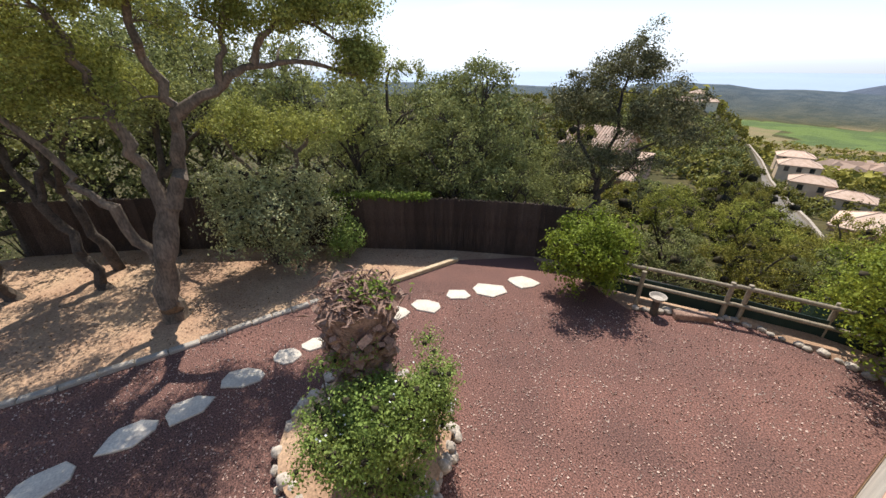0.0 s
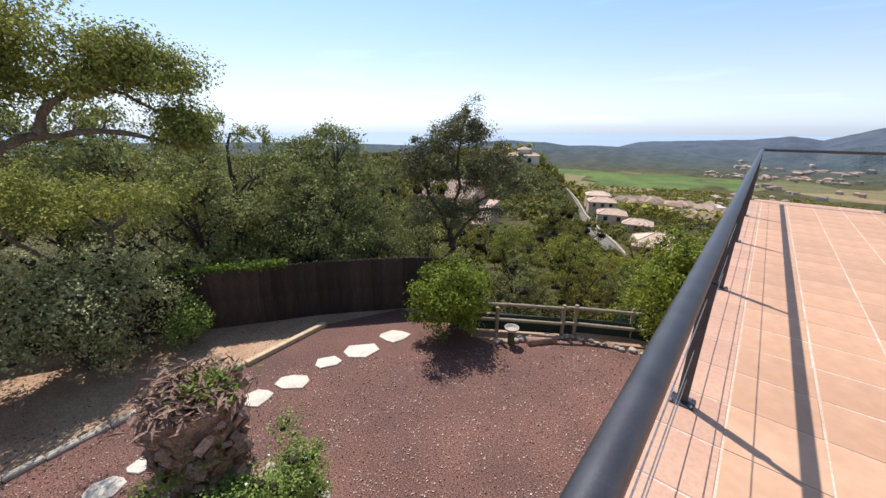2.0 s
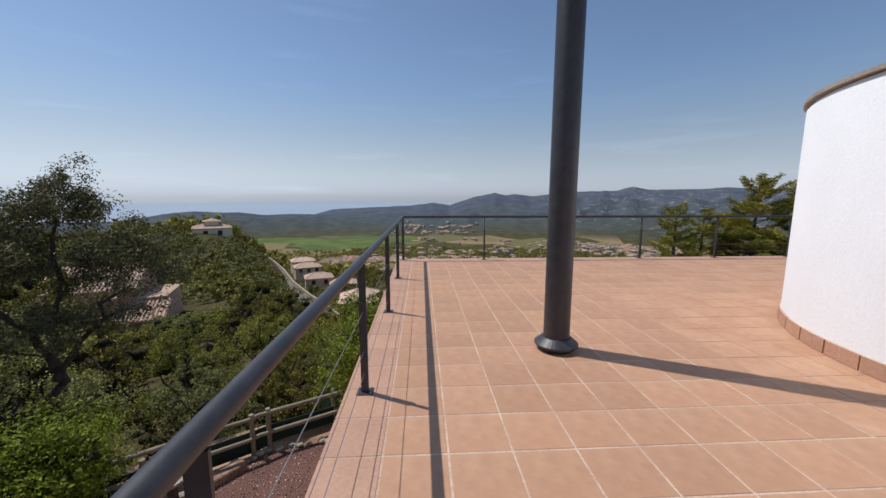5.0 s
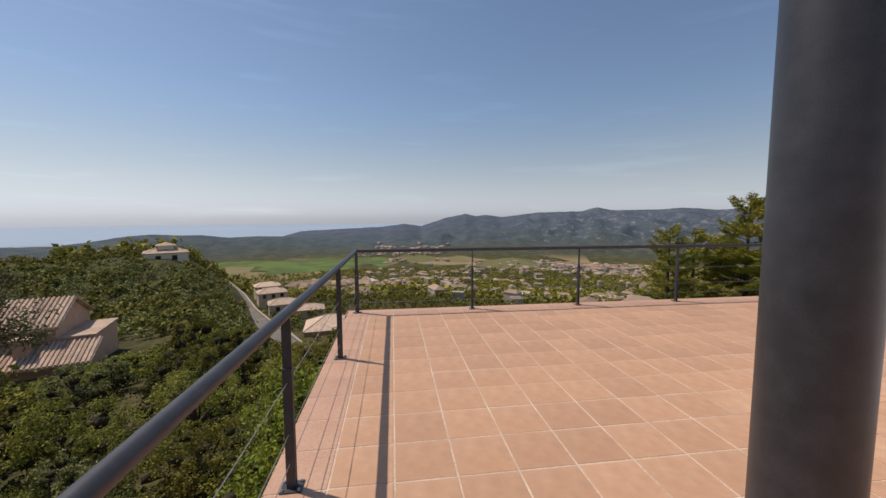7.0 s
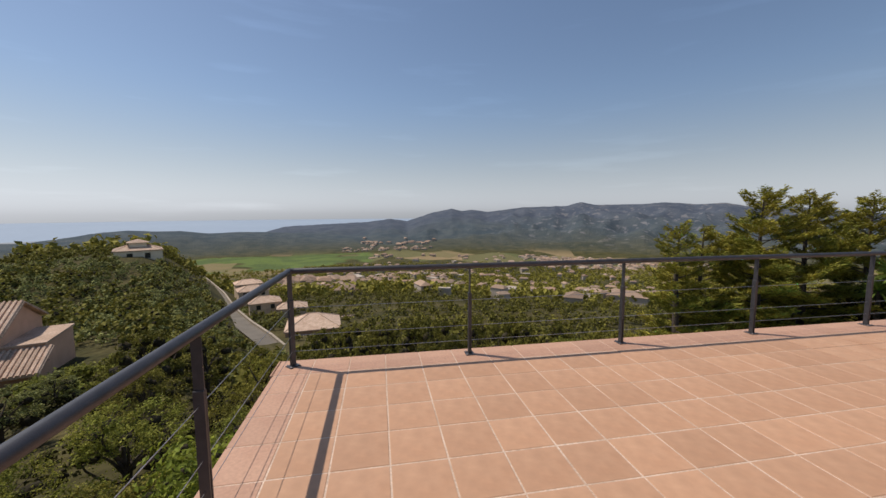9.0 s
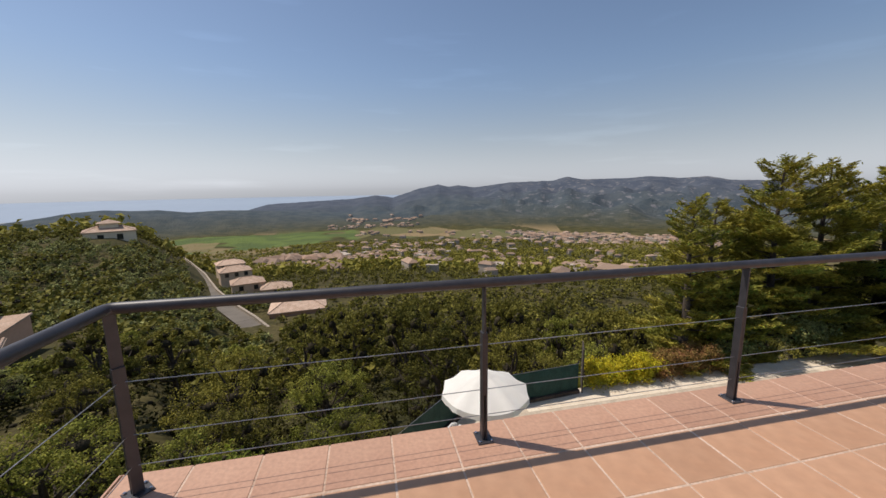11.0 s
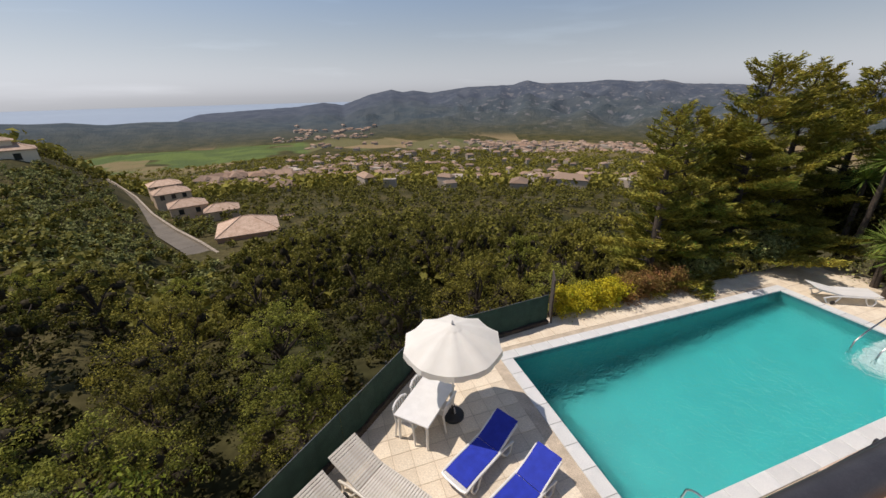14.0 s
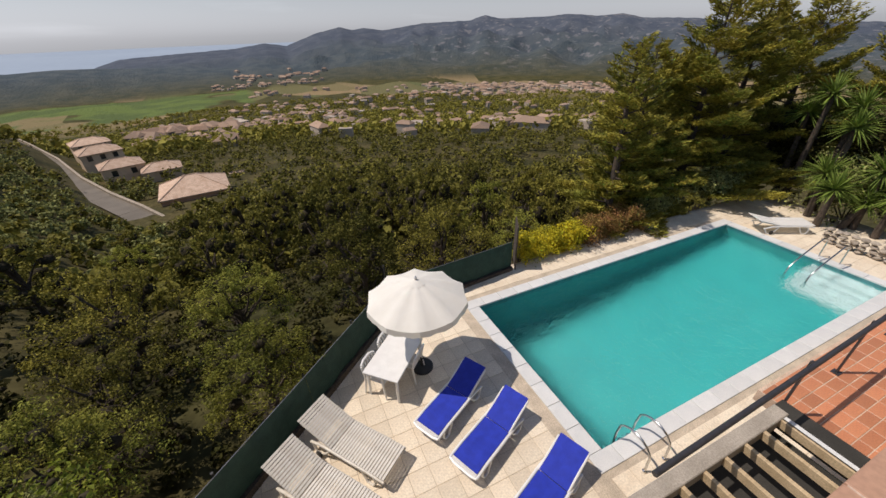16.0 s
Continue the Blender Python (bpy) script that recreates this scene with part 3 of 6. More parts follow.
def leaf_mesh(name, mat, centers, normals, sizes, rg, length=1.0, width=0.5, fold=0.18, along=None, cores=None):
    """Many small folded leaves (two triangles each) in one mesh."""
    c = np.asarray(centers, float)
    k = len(c)
    nrm = np.asarray(normals, float) + rg.normal(0, 0.55, (k, 3))
    nrm /= np.linalg.norm(nrm, axis=1)[:, None] + 1e-9
    t = np.cross(nrm, rg.normal(0, 1, (k, 3)))
    if along is not None:
        t = np.asarray(along, float) + rg.normal(0, 0.3, (k, 3))
        nrm = nrm - t * (np.sum(nrm * t, axis=1) / (np.sum(t * t, axis=1) + 1e-9))[:, None]
        nrm /= np.linalg.norm(nrm, axis=1)[:, None] + 1e-9
    t /= np.linalg.norm(t, axis=1)[:, None] + 1e-9
    s = np.cross(nrm, t)
    z = np.asarray(sizes, float)[:, None]
    v = np.empty((k, 4, 3))
    v[:, 0] = c - t * z * 0.5 * length
    v[:, 1] = c + s * z * 0.5 * width + nrm * z * fold
    v[:, 2] = c + t * z * 0.5 * length
    v[:, 3] = c - s * z * 0.5 * width + nrm * z * fold
    idx = (np.arange(k)[:, None] * 4 + np.array([0, 1, 2, 0, 2, 3])).astype(np.int32).ravel()
    co = v.reshape(-1, 3)
    if cores is not None:                       # opaque near-black cores, coloured as the shade inside a crown
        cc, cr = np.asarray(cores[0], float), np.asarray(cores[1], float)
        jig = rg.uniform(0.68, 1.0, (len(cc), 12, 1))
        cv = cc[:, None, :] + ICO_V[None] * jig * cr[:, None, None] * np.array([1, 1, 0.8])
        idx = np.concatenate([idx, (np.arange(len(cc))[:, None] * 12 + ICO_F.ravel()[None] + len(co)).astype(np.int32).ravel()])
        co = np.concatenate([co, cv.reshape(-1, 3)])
    me = bpy.data.meshes.new(name)
    me.vertices.add(len(co))
    me.vertices.foreach_set("co", co.astype(np.float32).ravel())
    me.loops.add(len(idx))
    me.loops.foreach_set("vertex_index", idx)
    me.polygons.add(len(idx) // 3)
    me.polygons.foreach_set("loop_start", np.arange(0, len(idx), 3, dtype=np.int32))
    me.materials.append(mat)
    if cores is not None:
        # second slot: the painted shade of the cores
        me.materials.append(M["crown_inside"])
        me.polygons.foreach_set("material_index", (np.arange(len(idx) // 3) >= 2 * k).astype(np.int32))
    me.update(calc_edges=True)
    return me


def clump_leaves(centers, radii, count, rg, size, flat=0.75):
    """Leaf places and outward normals on the skins of clumps."""
    d = rg.normal(0, 1, (len(centers), count, 3))
    d /= np.linalg.norm(d, axis=2)[:, :, None]
    rad = rg.uniform(0.25, 1.25, (len(centers), count, 1)) ** 0.8
    stretch = rg.uniform(0.7, 1.35, (len(centers), 1, 3))
    p = np.asarray(centers)[:, None, :] + d * rad * stretch * np.asarray(radii)[:, None, None] * np.array([1, 1, flat])
    nr = d + np.array([0, 0, 0.45])
    return p.reshape(-1, 3), nr.reshape(-1, 3), size * rg.uniform(0.6, 1.3, len(centers) * count)


def crown_clumps(center, radii, count, rg, inner=0.45, low=-0.55):
    """Clump centres in an uneven ellipsoid crown, most of them near its skin."""
    out = []
    o = rg.uniform(-50, 50, 3)
    while len(out) < count:
        d = rg.normal(0, 1, 3)
        d /= np.linalg.norm(d)
        if d[2] < low:
            continue
        bulge = 0.76 + 0.75 * noise.noise(Vector(d * 1.7 + o))
        out.append(np.asarray(center) + d * np.asarray(radii) * bulge * rg.uniform(inner, 1.0))
    return np.array(out)


def curve_pts(a, b, rg, sag=0.12, steps=5):
    a, b = Vector(a), Vector(b)
    l = (b - a).length
    off = Vector(rg.normal(0, 1, 3)) * l * sag
    return [a.lerp(b, i / steps) + off * math.sin(math.pi * i / steps) + (Vector((0, 0, 1)) * l * 0.08 * math.sin(math.pi * i / steps)) for i in range(steps + 1)]


def make_tree(name, label, base, limbs, crown, clumps, clump_r, leaves, leaf, bark, seed, trunk_r=0.2, leaf_w=0.5, twig_r=0.02, category="tree", group="", crown_inside=True, low=-0.55, inner=0.45, core=0.0):
    """limbs: paths of points with start and end radii, from the base; crown: list of (center, radii, share)."""
    rg = np.random.default_rng(seed)
    t = thing(name, label, category, base, group=group)
    g = Geo()
    nodes = []
    for pts, r0, r1 in limbs:
        fine = []
        for i in range(len(pts) - 1):
            a, b = Vector(pts[i]), Vector(pts[i + 1])
            for k in range(4):
                w = (a - b).length * 0.05
                fine.append(a.lerp(b, k / 4) + (Vector(rg.normal(0, w, 3)) if i or k else Vector()))
        fine.append(Vector(pts[-1]))
        m = len(fine)
        rad = [r0 + (r1 - r0) * (i / (m - 1)) ** 0.8 for i in range(m)]
        rad = [r * (1 + 0.10 * rg.normal()) if i else r * 1.25 for i, r in enumerate(rad)]
        g.tube(fine, rad, 9)
        nodes += [(p, r) for p, r in zip(fine[m // 2:], rad[m // 2:])]
    cc = np.concatenate([crown_clumps(c, r, max(1, int(clumps * s)), rg, inner, low) for c, r, s in crown])
    # twigs out to the clumps
    if crown_inside:
        for c in cc:
            cv = Vector(c)
            p, r = min(nodes, key=lambda q: (q[0] - cv).length + 0.6 * max(0, q[0].z - cv.z))
            path = curve_pts(p, cv, rg)
            r0 = min(r * 0.6, twig_r * (1 + (cv - p).length))
            g.tube(path, [r0 + (twig_r * 0.3 - r0) * i / 5 for i in range(6)], 5, caps=False)
            nodes.append((path[3], r0 * 0.6))
    part("trunk", g, bark, t, smooth=True)
    rad = clump_r * rg.uniform(0.65, 1.3, len(cc))
    p, nr, sz = clump_leaves(cc, rad, leaves, rg, leaf)
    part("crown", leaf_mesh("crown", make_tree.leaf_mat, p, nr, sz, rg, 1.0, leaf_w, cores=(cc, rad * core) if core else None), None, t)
    return t


make_tree.leaf_mat = None


def make_shrub(name, label, at, radii, clumps, clump_r, leaves, leaf, mat, seed, category="shrub", stems=7, leaf_w=0.55, flower=None, group=""):
    rg = np.random.default_rng(seed)
    t = thing(name, label, category, at, group=group)
    c0 = (0, 0, radii[2] * 0.95)
    cc = crown_clumps(c0, radii, clumps, rg, 0.35, -0.9)
    g = Geo()
    for i in range(stems):
        e = cc[rg.integers(len(cc))]
        g.tube(curve_pts((rg.normal(0, 0.06), rg.normal(0, 0.06), 0), e, rg, 0.06), [0.03, 0.026, 0.022, 0.018, 0.013, 0.007], 5)
    part("woody_base", g, M["dark_bark"], t, smooth=True)
    rad = clump_r * rg.uniform(0.7, 1.3, len(cc))
    p, nr, sz = clump_leaves(cc, rad, leaves, rg, leaf, 0.9)
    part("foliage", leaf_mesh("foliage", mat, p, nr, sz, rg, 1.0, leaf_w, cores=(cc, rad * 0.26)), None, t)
    if flower:
        k = rg.choice(len(p), flower, replace=False)
        tagged(part("flowers", leaf_mesh("flowers", M["white_plastic"], p[k] + nr[k] * 0.03, nr[k], np.full(flower, 0.03), rg, 1, 0.9), None, t, "tiny white blossoms"), kind="stuff")
    return t

# ---------- land ----------
def smooth01(a, b, x):
    t = min(1.0, max(0.0, (x - a) / (b - a)))
    return t * t * (3 - 2 * t)


RINGS = [0, 8, 14, 20, 30, 42, 60, 75, 90, 115, 140, 170, 200, 280, 400, 550, 700, 850, 1000, 1200] + list(range(1400, 2700, 62)) + [2700]
VALLEY_R = [0, 12, 30, 60, 75, 90, 140, 200, 400, 700, 1000, 1400]
VALLEY_Z = [-7.4, -9.2, -15.5, -23, -25, -27, -33, -43, -82, -114, -128, -138]
SPUR_Z = [-7.0, -7.2, -10.5, -14, -15, -15, -10.5, -14, -70, -112, -128, -138]
# far mountains: azimuth (left of +y) of shoulders and summits, and their height in degrees
RIDGE_AZ = [-90, -75, -59, -55, -49.5, -47.2, -44.5, -41, -38, -32.2, -30.3, -28.4, -22, -16.8, -14.3, -12.9, -11.2, -8, -4.4, -1.9, 2, 8, 13.3, 15.5, 18]
RIDGE_EL = [-1.0, -0.6, -0.2, 0.35, 0.6, 1.1, 0.95, 1.28, 1.08, 1.06, 1.5, 0.95, 0.8, 0.14, 0.52, 0.28, 0.68, 0.0, -1.2, -0.84, -1.3, -1.55, -1.8, -2.4, -4.2]
# low wooded ridge on the seaward side
LOW_AZ = [-20, -8, 0, 8, 16, 19, 22.5, 25.5, 28, 30.5, 33, 36, 39, 48, 60, 80]
LOW_EL = [-5.2, -4.3, -3.6, -3.0, -2.5, -2.4, -2.5, -2.08, -2.05, -1.85, -2.0, -2.5, -2.9, -2.6, -2.2, -2.0]


def far_hills(x, y, r, az):
    """Two ranges rising from the valley floor, cut by gullies."""
    t = (r - 1400) / 1300
    rag = noise.noise(Vector((az * 1.1, 3, 0))) * 0.05 + noise.noise(Vector((az * 3.3, 7, 0))) * 0.05
    crest = 2700 * math.tan(radians(np.interp(az, RIDGE_AZ, RIDGE_EL) + rag))
    low = 1950 * math.tan(radians(np.interp(az, LOW_AZ, LOW_EL) + rag * 0.7)) if az > -20 else -170
    gully = 0.5 - abs(noise.noise(Vector((x / 260, y / 260, 0)))) * 2.2 + (0.25 - abs(noise.noise(Vector((x / 110, y / 110, 5))))) * 0.9
    amp = math.sin(math.pi * min(max(t, 0), 1))
    back = -138 + (crest + 138) * min(t, 1) ** 1.15 + gully * amp * 0.26 * max(30, crest + 138)
    up = smooth01(1400, 1950, r) if r < 1950 else 1 - smooth01(1950, 2300, r)
    front = -140 + (low + 140) * up + gully * 7 * up * (1 - up) * 4
    return max(back, front)


def land_z(x, y):
    r = math.hypot(x, y)
    az = math.degrees(math.atan2(-x, y))
    spur = smooth01(17, 31, az) * (1 - smooth01(75, 110, az))
    z = (1 - spur) * np.interp(r, VALLEY_R, VALLEY_Z) + spur * np.interp(r, VALLEY_R, SPUR_Z)
    if abs(az) > 75:                       # the hill goes on level behind the house
        k = smooth01(75, 110, abs(az))
        z = (1 - k) * z + k * (-4.6 - 0.02 * r)
    if 3.5 < x < 19.5 and -1 < y < 9.2:      # dug out for the pool
        return -9.4
    if r > 1400:
        z = far_hills(x, y, r, az)
    elif r > 25:
        k = min(1, (r - 25) / 60)
        z += k * (noise.noise(Vector((x / 45, y / 45, 0))) * 2.2 + noise.noise(Vector((x / 160, y / 160, 9))) * min(9, r / 60))
    return z


def build_land():
    near, far = Geo(), Geo()
    for g, rings, steps in ((near, [r for r in RINGS if r <= 400], 240), (far, [r for r in RINGS if r >= 400], 900)):
        v, f = [], []
        for r in rings:
            for k in range(steps):
                a = 2 * math.pi * k / steps
                x, y = -math.sin(a) * r, math.cos(a) * r
                v.append((x, y, land_z(x, y)))
        for i in range(len(rings) - 1):
            for k in range(steps):
                j = (k + 1) % steps
                f.append((i * steps + k, (i + 1) * steps + k, (i + 1) * steps + j, i * steps + j))
        g.add(v, f)
    single("ground", near, M["hill"], "dry scrubby hillside falling to the valley", "ground", True, "structure")
    single("backdrop", far, M["land"], "valley with fields and wooded mountains, distance haze painted blue-grey", "hills", True, "structure")
    s = Geo()
    v, f = [], []
    for r, z in ((2690, -128), (3300, -108), (4100, -88), (4930, -71)):
        v += [(-math.sin(2 * math.pi * k / 180) * r, math.cos(2 * math.pi * k / 180) * r, z) for k in range(180)]
    for i in range(3):
        for k in range(180):
            j = (k + 1) % 180
            f.append((i * 180 + k, (i + 1) * 180 + k, (i + 1) * 180 + j, i * 180 + j))
    single("water", s.add(v, f), M["sea"], "pale blue sea out to the horizon, haze painted into its colour", "sea", True, "structure")


build_land()

# ---------- house and terrace ----------
TX0, TX1, TY0, TY1 = -0.15, 14.2, -19.0, 0.16       # terrace outline
GARDEN_Z, DECK_Z, BALCONY_Z = -4.0, -5.33, -2.95
single("wall_house", Geo().box(TX0 + 0.06, TX1 - 0.06, TY0 + 0.06, TY1 - 0.06, -9.0, -0.10), M["house_wall"], "rendered house body below the roof terrace", "wall", kind="structure")
terrace = single("terrace_floor", Geo().box(TX0 + 0.01, TX1, TY0, TY1 - 0.01, -0.10, -0.003), M["grout"], "roof terrace floor laid with terracotta tiles and pale joints", "floor", kind="structure")

# lower balcony
balcony = single("balcony_floor", Geo().box(7.25, 14.2, 0.10, 1.42, BALCONY_Z - 0.2, BALCONY_Z - 0.006), M["grout"], "lower balcony floor laid with red tiles", "floor", kind="structure")

# ---------- terrace railing ----------
def rail_post(at, turn):
    t = thing("railing_post", "black flat steel railing post on a bolted plate", "railing post", at, turn, group="terrace railing posts")
    part("blade", Geo().box(-0.025, 0.025, -0.005, 0.005, 0.3, 0.975, 0.001), M["black_metal"], t)
    for q in (-1, 1):
        part("cheek_plate", Geo().box(-0.026, 0.026, min(q * 0.0055, q * 0.016), max(q * 0.0055, q * 0.016), 0.008, 0.70, 0.002), M["black_metal"], t)
    pl = part("base_plate", Geo().box(-0.06, 0.06, -0.05, 0.05, 0.0, 0.009, 0.002), M["black_metal"], t)
    for sx, sy in ((-1, -1), (1, -1), (1, 1), (-1, 1)):
        part("bolt", Geo().lathe([(0.009, 0.009), (0.009, 0.017), (0.005, 0.02)], 6, (sx * 0.045, sy * 0.036, 0)), M["steel"], pl)
    return t


first = rail_post((0, 0, 0), 45)
for i in range(1, 10):
    copy_thing(first, pose(0, -1.955 * i, 0, 0, 0, 0))
for i in range(1, 8):
    copy_thing(first, pose(1.885 * i, 0, 0, 0, 0, 90))
hr = thing("handrail", "round black metal handrail round the terrace", "handrail", (0, 0, 1.0))
part("garden_run", Geo().tube([(0, -19.0, 0), (0, -0.05, 0)], 0.029, 16), M["black_metal"], hr, smooth=True)
part("corner_bend", Geo().tube([(0, -0.05, 0), (0.004, -0.025, 0), (0.014, -0.014, 0), (0.025, -0.004, 0), (0.05, 0, 0)], 0.0292, 16), M["black_metal"], hr, smooth=True)
part("pool_run", Geo().tube([(0.05, 0, 0), (14.1, 0, 0)], 0.029, 16), M["black_metal"], hr, smooth=True)
for z in (0.33, 0.62, 0.16):
    single("railing_cable", Geo().tube([(0, -19.0, z), (0, 0, z), (14.1, 0, z)], 0.0028, 5), M["cable"], "thin steel wire stretched between railing posts", "cable", True, group="railing wires")

# black column
c = thing("column", "tall round black steel column standing on the terrace", "column", (1.72, -5.14, 0))
part("shaft", Geo().lathe([(0.122, 0.02), (0.122, 4.6)], 32), M["black_metal"], c, smooth=True)
part("base_collar", Geo().lathe([(0.15, 0.0), (0.205, 0.05), (0.205, 0.065), (0.135, 0.125)], 32), M["black_metal"], c, "flared collar at the foot")

# round white stair tower
t = thing("stair_tower", "round white rendered tower on the terrace with tile skirting", "tower", (6.6, -6.1, 0))
part("wall", Geo().lathe([(2.5, 0), (2.5, 2.42), (2.47, 2.47), (2.3, 2.48)], 96), M["white_wall"], t, smooth=True)
part("coping", Geo().lathe([(2.2, 2.478), (2.53, 2.478), (2.53, 2.515), (2.2, 2.515)], 96), M["concrete"], t, "thin grey cap with dark drips")
sk = part("skirting", Geo().lathe([(2.498, 0.0), (2.512, 0.0), (2.512, 0.135), (2.498, 0.14)], 96, caps=False), M["grout"], t)
for k in range(46):
    a0, a1 = radians(8 * k + 0.25 - 4), radians(8 * k + 7.75 - 4)
    if k >= 45:
        break
    v = []
    for z in (0.004, 0.136):
        for a in (a0, (a0 + a1) / 2, a1):
            v += [(2.511 * math.cos(a), 2.511 * math.sin(a), z), (2.524 * math.cos(a), 2.524 * math.sin(a), z)]
    f = [(1, 3, 9, 7), (3, 5, 11, 9), (6, 7, 9, 8), (8, 9, 11, 10), (0, 1, 7, 6), (5, 4, 10, 11)]
    part("skirting_tile", Geo().add(v, f), M["coping"], sk)

# ---------- garden ----------
GARDEN = [(-0.10, -30), (-0.10, 0.9), (-1.6, 0.7), (-3.4, 0.0), (-5.5, -1.2), (-8.1, -2.75), (-12.1, -8.2), (-14.9, -13.9), (-17, -30)]
single("garden_ground", Geo().prism(GARDEN, -9.5, GARDEN_Z - 0.03), M["sand"], "bare sandy soil of the garden terrace under the oaks", "ground", kind="structure")
GRAVEL = [(-0.12, -29), (-0.12, -0.55), (-1.1, -0.55), (-2.6, -0.95), (-3.15, -1.15), (-4.4, -2.7), (-5.6, -2.6), (-7.6, -2.9), (-8.5, -4.9), (-8.35, -7.2), (-8.3, -9.2), (-8.1, -11.0), (-7.95, -12.7), (-7.85, -13.8), (-7.7, -17), (-7.6, -29)]
single("gravel_yard", Geo().prism(GRAVEL, GARDEN_Z - 0.10, GARDEN_Z), M["gravel"], "reddish brown volcanic gravel yard", "gravel", kind="structure")

rg = np.random.default_rng(4)
k = 22000
px, py = rg.uniform(-8.2, -0.2, k), rg.uniform(-14.5, -0.8, k)
keep = (px < -0.2) & ~((px < -3.0) & (py > -1.3 - 1.15 * (-3.0 - px))) & (px > -8.0)
pts = np.stack([px, py, np.full(k, GARDEN_Z + 0.008)], 1)[keep]
chips = leaf_mesh("gravel_chips", M["chip"], pts, np.tile([0, 0, 1.0], (len(pts), 1)), rg.uniform(0.014, 0.045, len(pts)), rg, 1, 0.8, 0.3)
single("gravel_chips", chips, None, "scattered pale chips lying in the red gravel", "gravel chips", kind="stuff")
k = 5000
px, py = rg.uniform(-16, -8.3, k), rg.uniform(-20, -4, k)
pts = np.stack([px, py, np.full(k, GARDEN_Z - 0.02)], 1)
single("leaf_litter", leaf_mesh("leaf_litter", M["litter"], pts, np.tile([0, 0, 1.0], (k, 1)), rg.uniform(0.03, 0.07, k), rg, 1, 0.5, 0.15), None, "dry fallen leaves on the sandy soil", "leaf litter", kind="stuff")


def flagstone(x, y, rx, ry, turn, seed):
    r = random.Random(seed)
    poly = []
    kk = r.choice((6, 7, 8))
    for i in range(kk):
        a = 2 * math.pi * (i + r.uniform(-0.25, 0.25)) / kk
        q = r.uniform(0.82, 1.12)
        poly.append((rx * q * math.cos(a), ry * q * math.sin(a)))
    inner = [(px * 0.96, py * 0.96) for px, py in poly]
    gg = Geo()
    v = [(a, b, -0.02) for a, b in poly] + [(a, b, 0.022) for a, b in poly] + [(a, b, 0.032) for a, b in inner]
    f = [(i, (i + 1) % kk, kk + (i + 1) % kk, kk + i) for i in range(kk)] + [(kk + i, kk + (i + 1) % kk, 2 * kk + (i + 1) % kk, 2 * kk + i) for i in range(kk)]
    f.append(tuple(range(2 * kk, 3 * kk)))
    single("stepping_stone", gg.add(v, f), M["slab"], "irregular pale flagstone laid in the red gravel", "stepping stone", group="stepping stones", at=(x, y, GARDEN_Z, 0, 0, turn))


for i, (x, y, a, b, tn) in enumerate([(-6.57, -4.1, .44, .29, 50), (-6.72, -5.1, .50, .31, 45), (-6.9, -5.95, .34, .26, 60), (-6.86, -6.85, .42, .29, 40), (-6.95, -7.6, .33, .28, 70),
                                      (-6.8, -9.5, .27, .2, 80), (-6.7, -10.08, .30, .22, 60), (-6.5, -10.87, .42, .25, 75), (-6.18, -11.72, .40, .28, 95), (-6.05, -12.55, .42, .27, 110), (-5.7, -13.5, .4, .28, 100)]):
    flagstone(x, y, a, b, tn, 20 + i)


def stone(x, y, r, z, seed, label="rounded pale field stone at the gravel's edge", squash=0.65, group="edging stones"):
    single("edging_stone", Geo().rock((0, 0, 0), r, seed, squash), M["rock"], label, "stone", True, group=group, at=(x, y, z + r * squash * 0.55))


rr = random.Random(8)
edge = [(-8.37, -8.6), (-8.33, -9.3), (-8.2, -10.6), (-8.05, -11.6), (-7.95, -12.7), (-7.85, -13.8), (-7.75, -16)]
for i in range(len(edge) - 1):
    (xa, ya), (xb, yb) = edge[i], edge[i + 1]
    m = max(1, round(math.hypot(xb - xa, yb - ya) / 0.5))
    for q in range(m):
        s = q / m
        L = math.hypot(xb - xa, yb - ya) / m
        gk = Geo().box(-rr.uniform(0.06, 0.085), rr.uniform(0.06, 0.085), 0.008, L - 0.008, -0.06, rr.uniform(0.06, 0.10), 0.022)
        single("kerb_stone", gk, M["concrete"], "worn pale concrete kerb at the gravel's edge", "kerb", group="garden kerb",
               at=(xa + (xb - xa) * s, ya + (yb - ya) * s, GARDEN_Z, rr.uniform(-1.5, 1.5), rr.uniform(-4, 4), math.degrees(math.atan2(-(xb - xa), yb - ya)) + rr.uniform(-2.5, 2.5)))
for i in range(26):      # stone border along the rail
    s = i / 25
    x, y = (-4.3 + 1.3 * s * 2, -2.55 + 1.5 * s * 2) if s < 0.5 else (-3.0 + 2.6 * (s - 0.5) * 2, -0.98 + 0.42 * (s - 0.5) * 2)
    stone(x + rr.uniform(-.05, .05), y + rr.uniform(-.05, .1), rr.uniform(0.06, 0.13), GARDEN_Z, 300 + i, "small pale stone in the border by the log rail")
# timber edging beams
for (xa, ya), (xb, yb) in (((-8.28, -7.25), (-8.5, -5.0)), ((-8.3, -9.0), (-8.28, -7.35))):
    L = math.hypot(xb - xa, yb - ya)
    single("timber_edging", Geo().box(-0.07, 0.07, 0, L, -0.03, 0.11, 0.012), M["wood"] if ya > -8 else M["concrete"], "weathered pale timber edging beam beside the gravel", "edging", group="edging beams", at=(xa, ya, GARDEN_Z, 0, 0, math.degrees(math.atan2(-(xb - xa), yb - ya))))
single("timber_edging", Geo().box(-0.06, 0.06, 0, 2.0, -0.02, 0.09, 0.012), M["log"], "weathered pale timber edging beam beside the gravel", "edging", group="edging beams", at=(-5.2, -2.35, GARDEN_Z, 0, 0, 80))

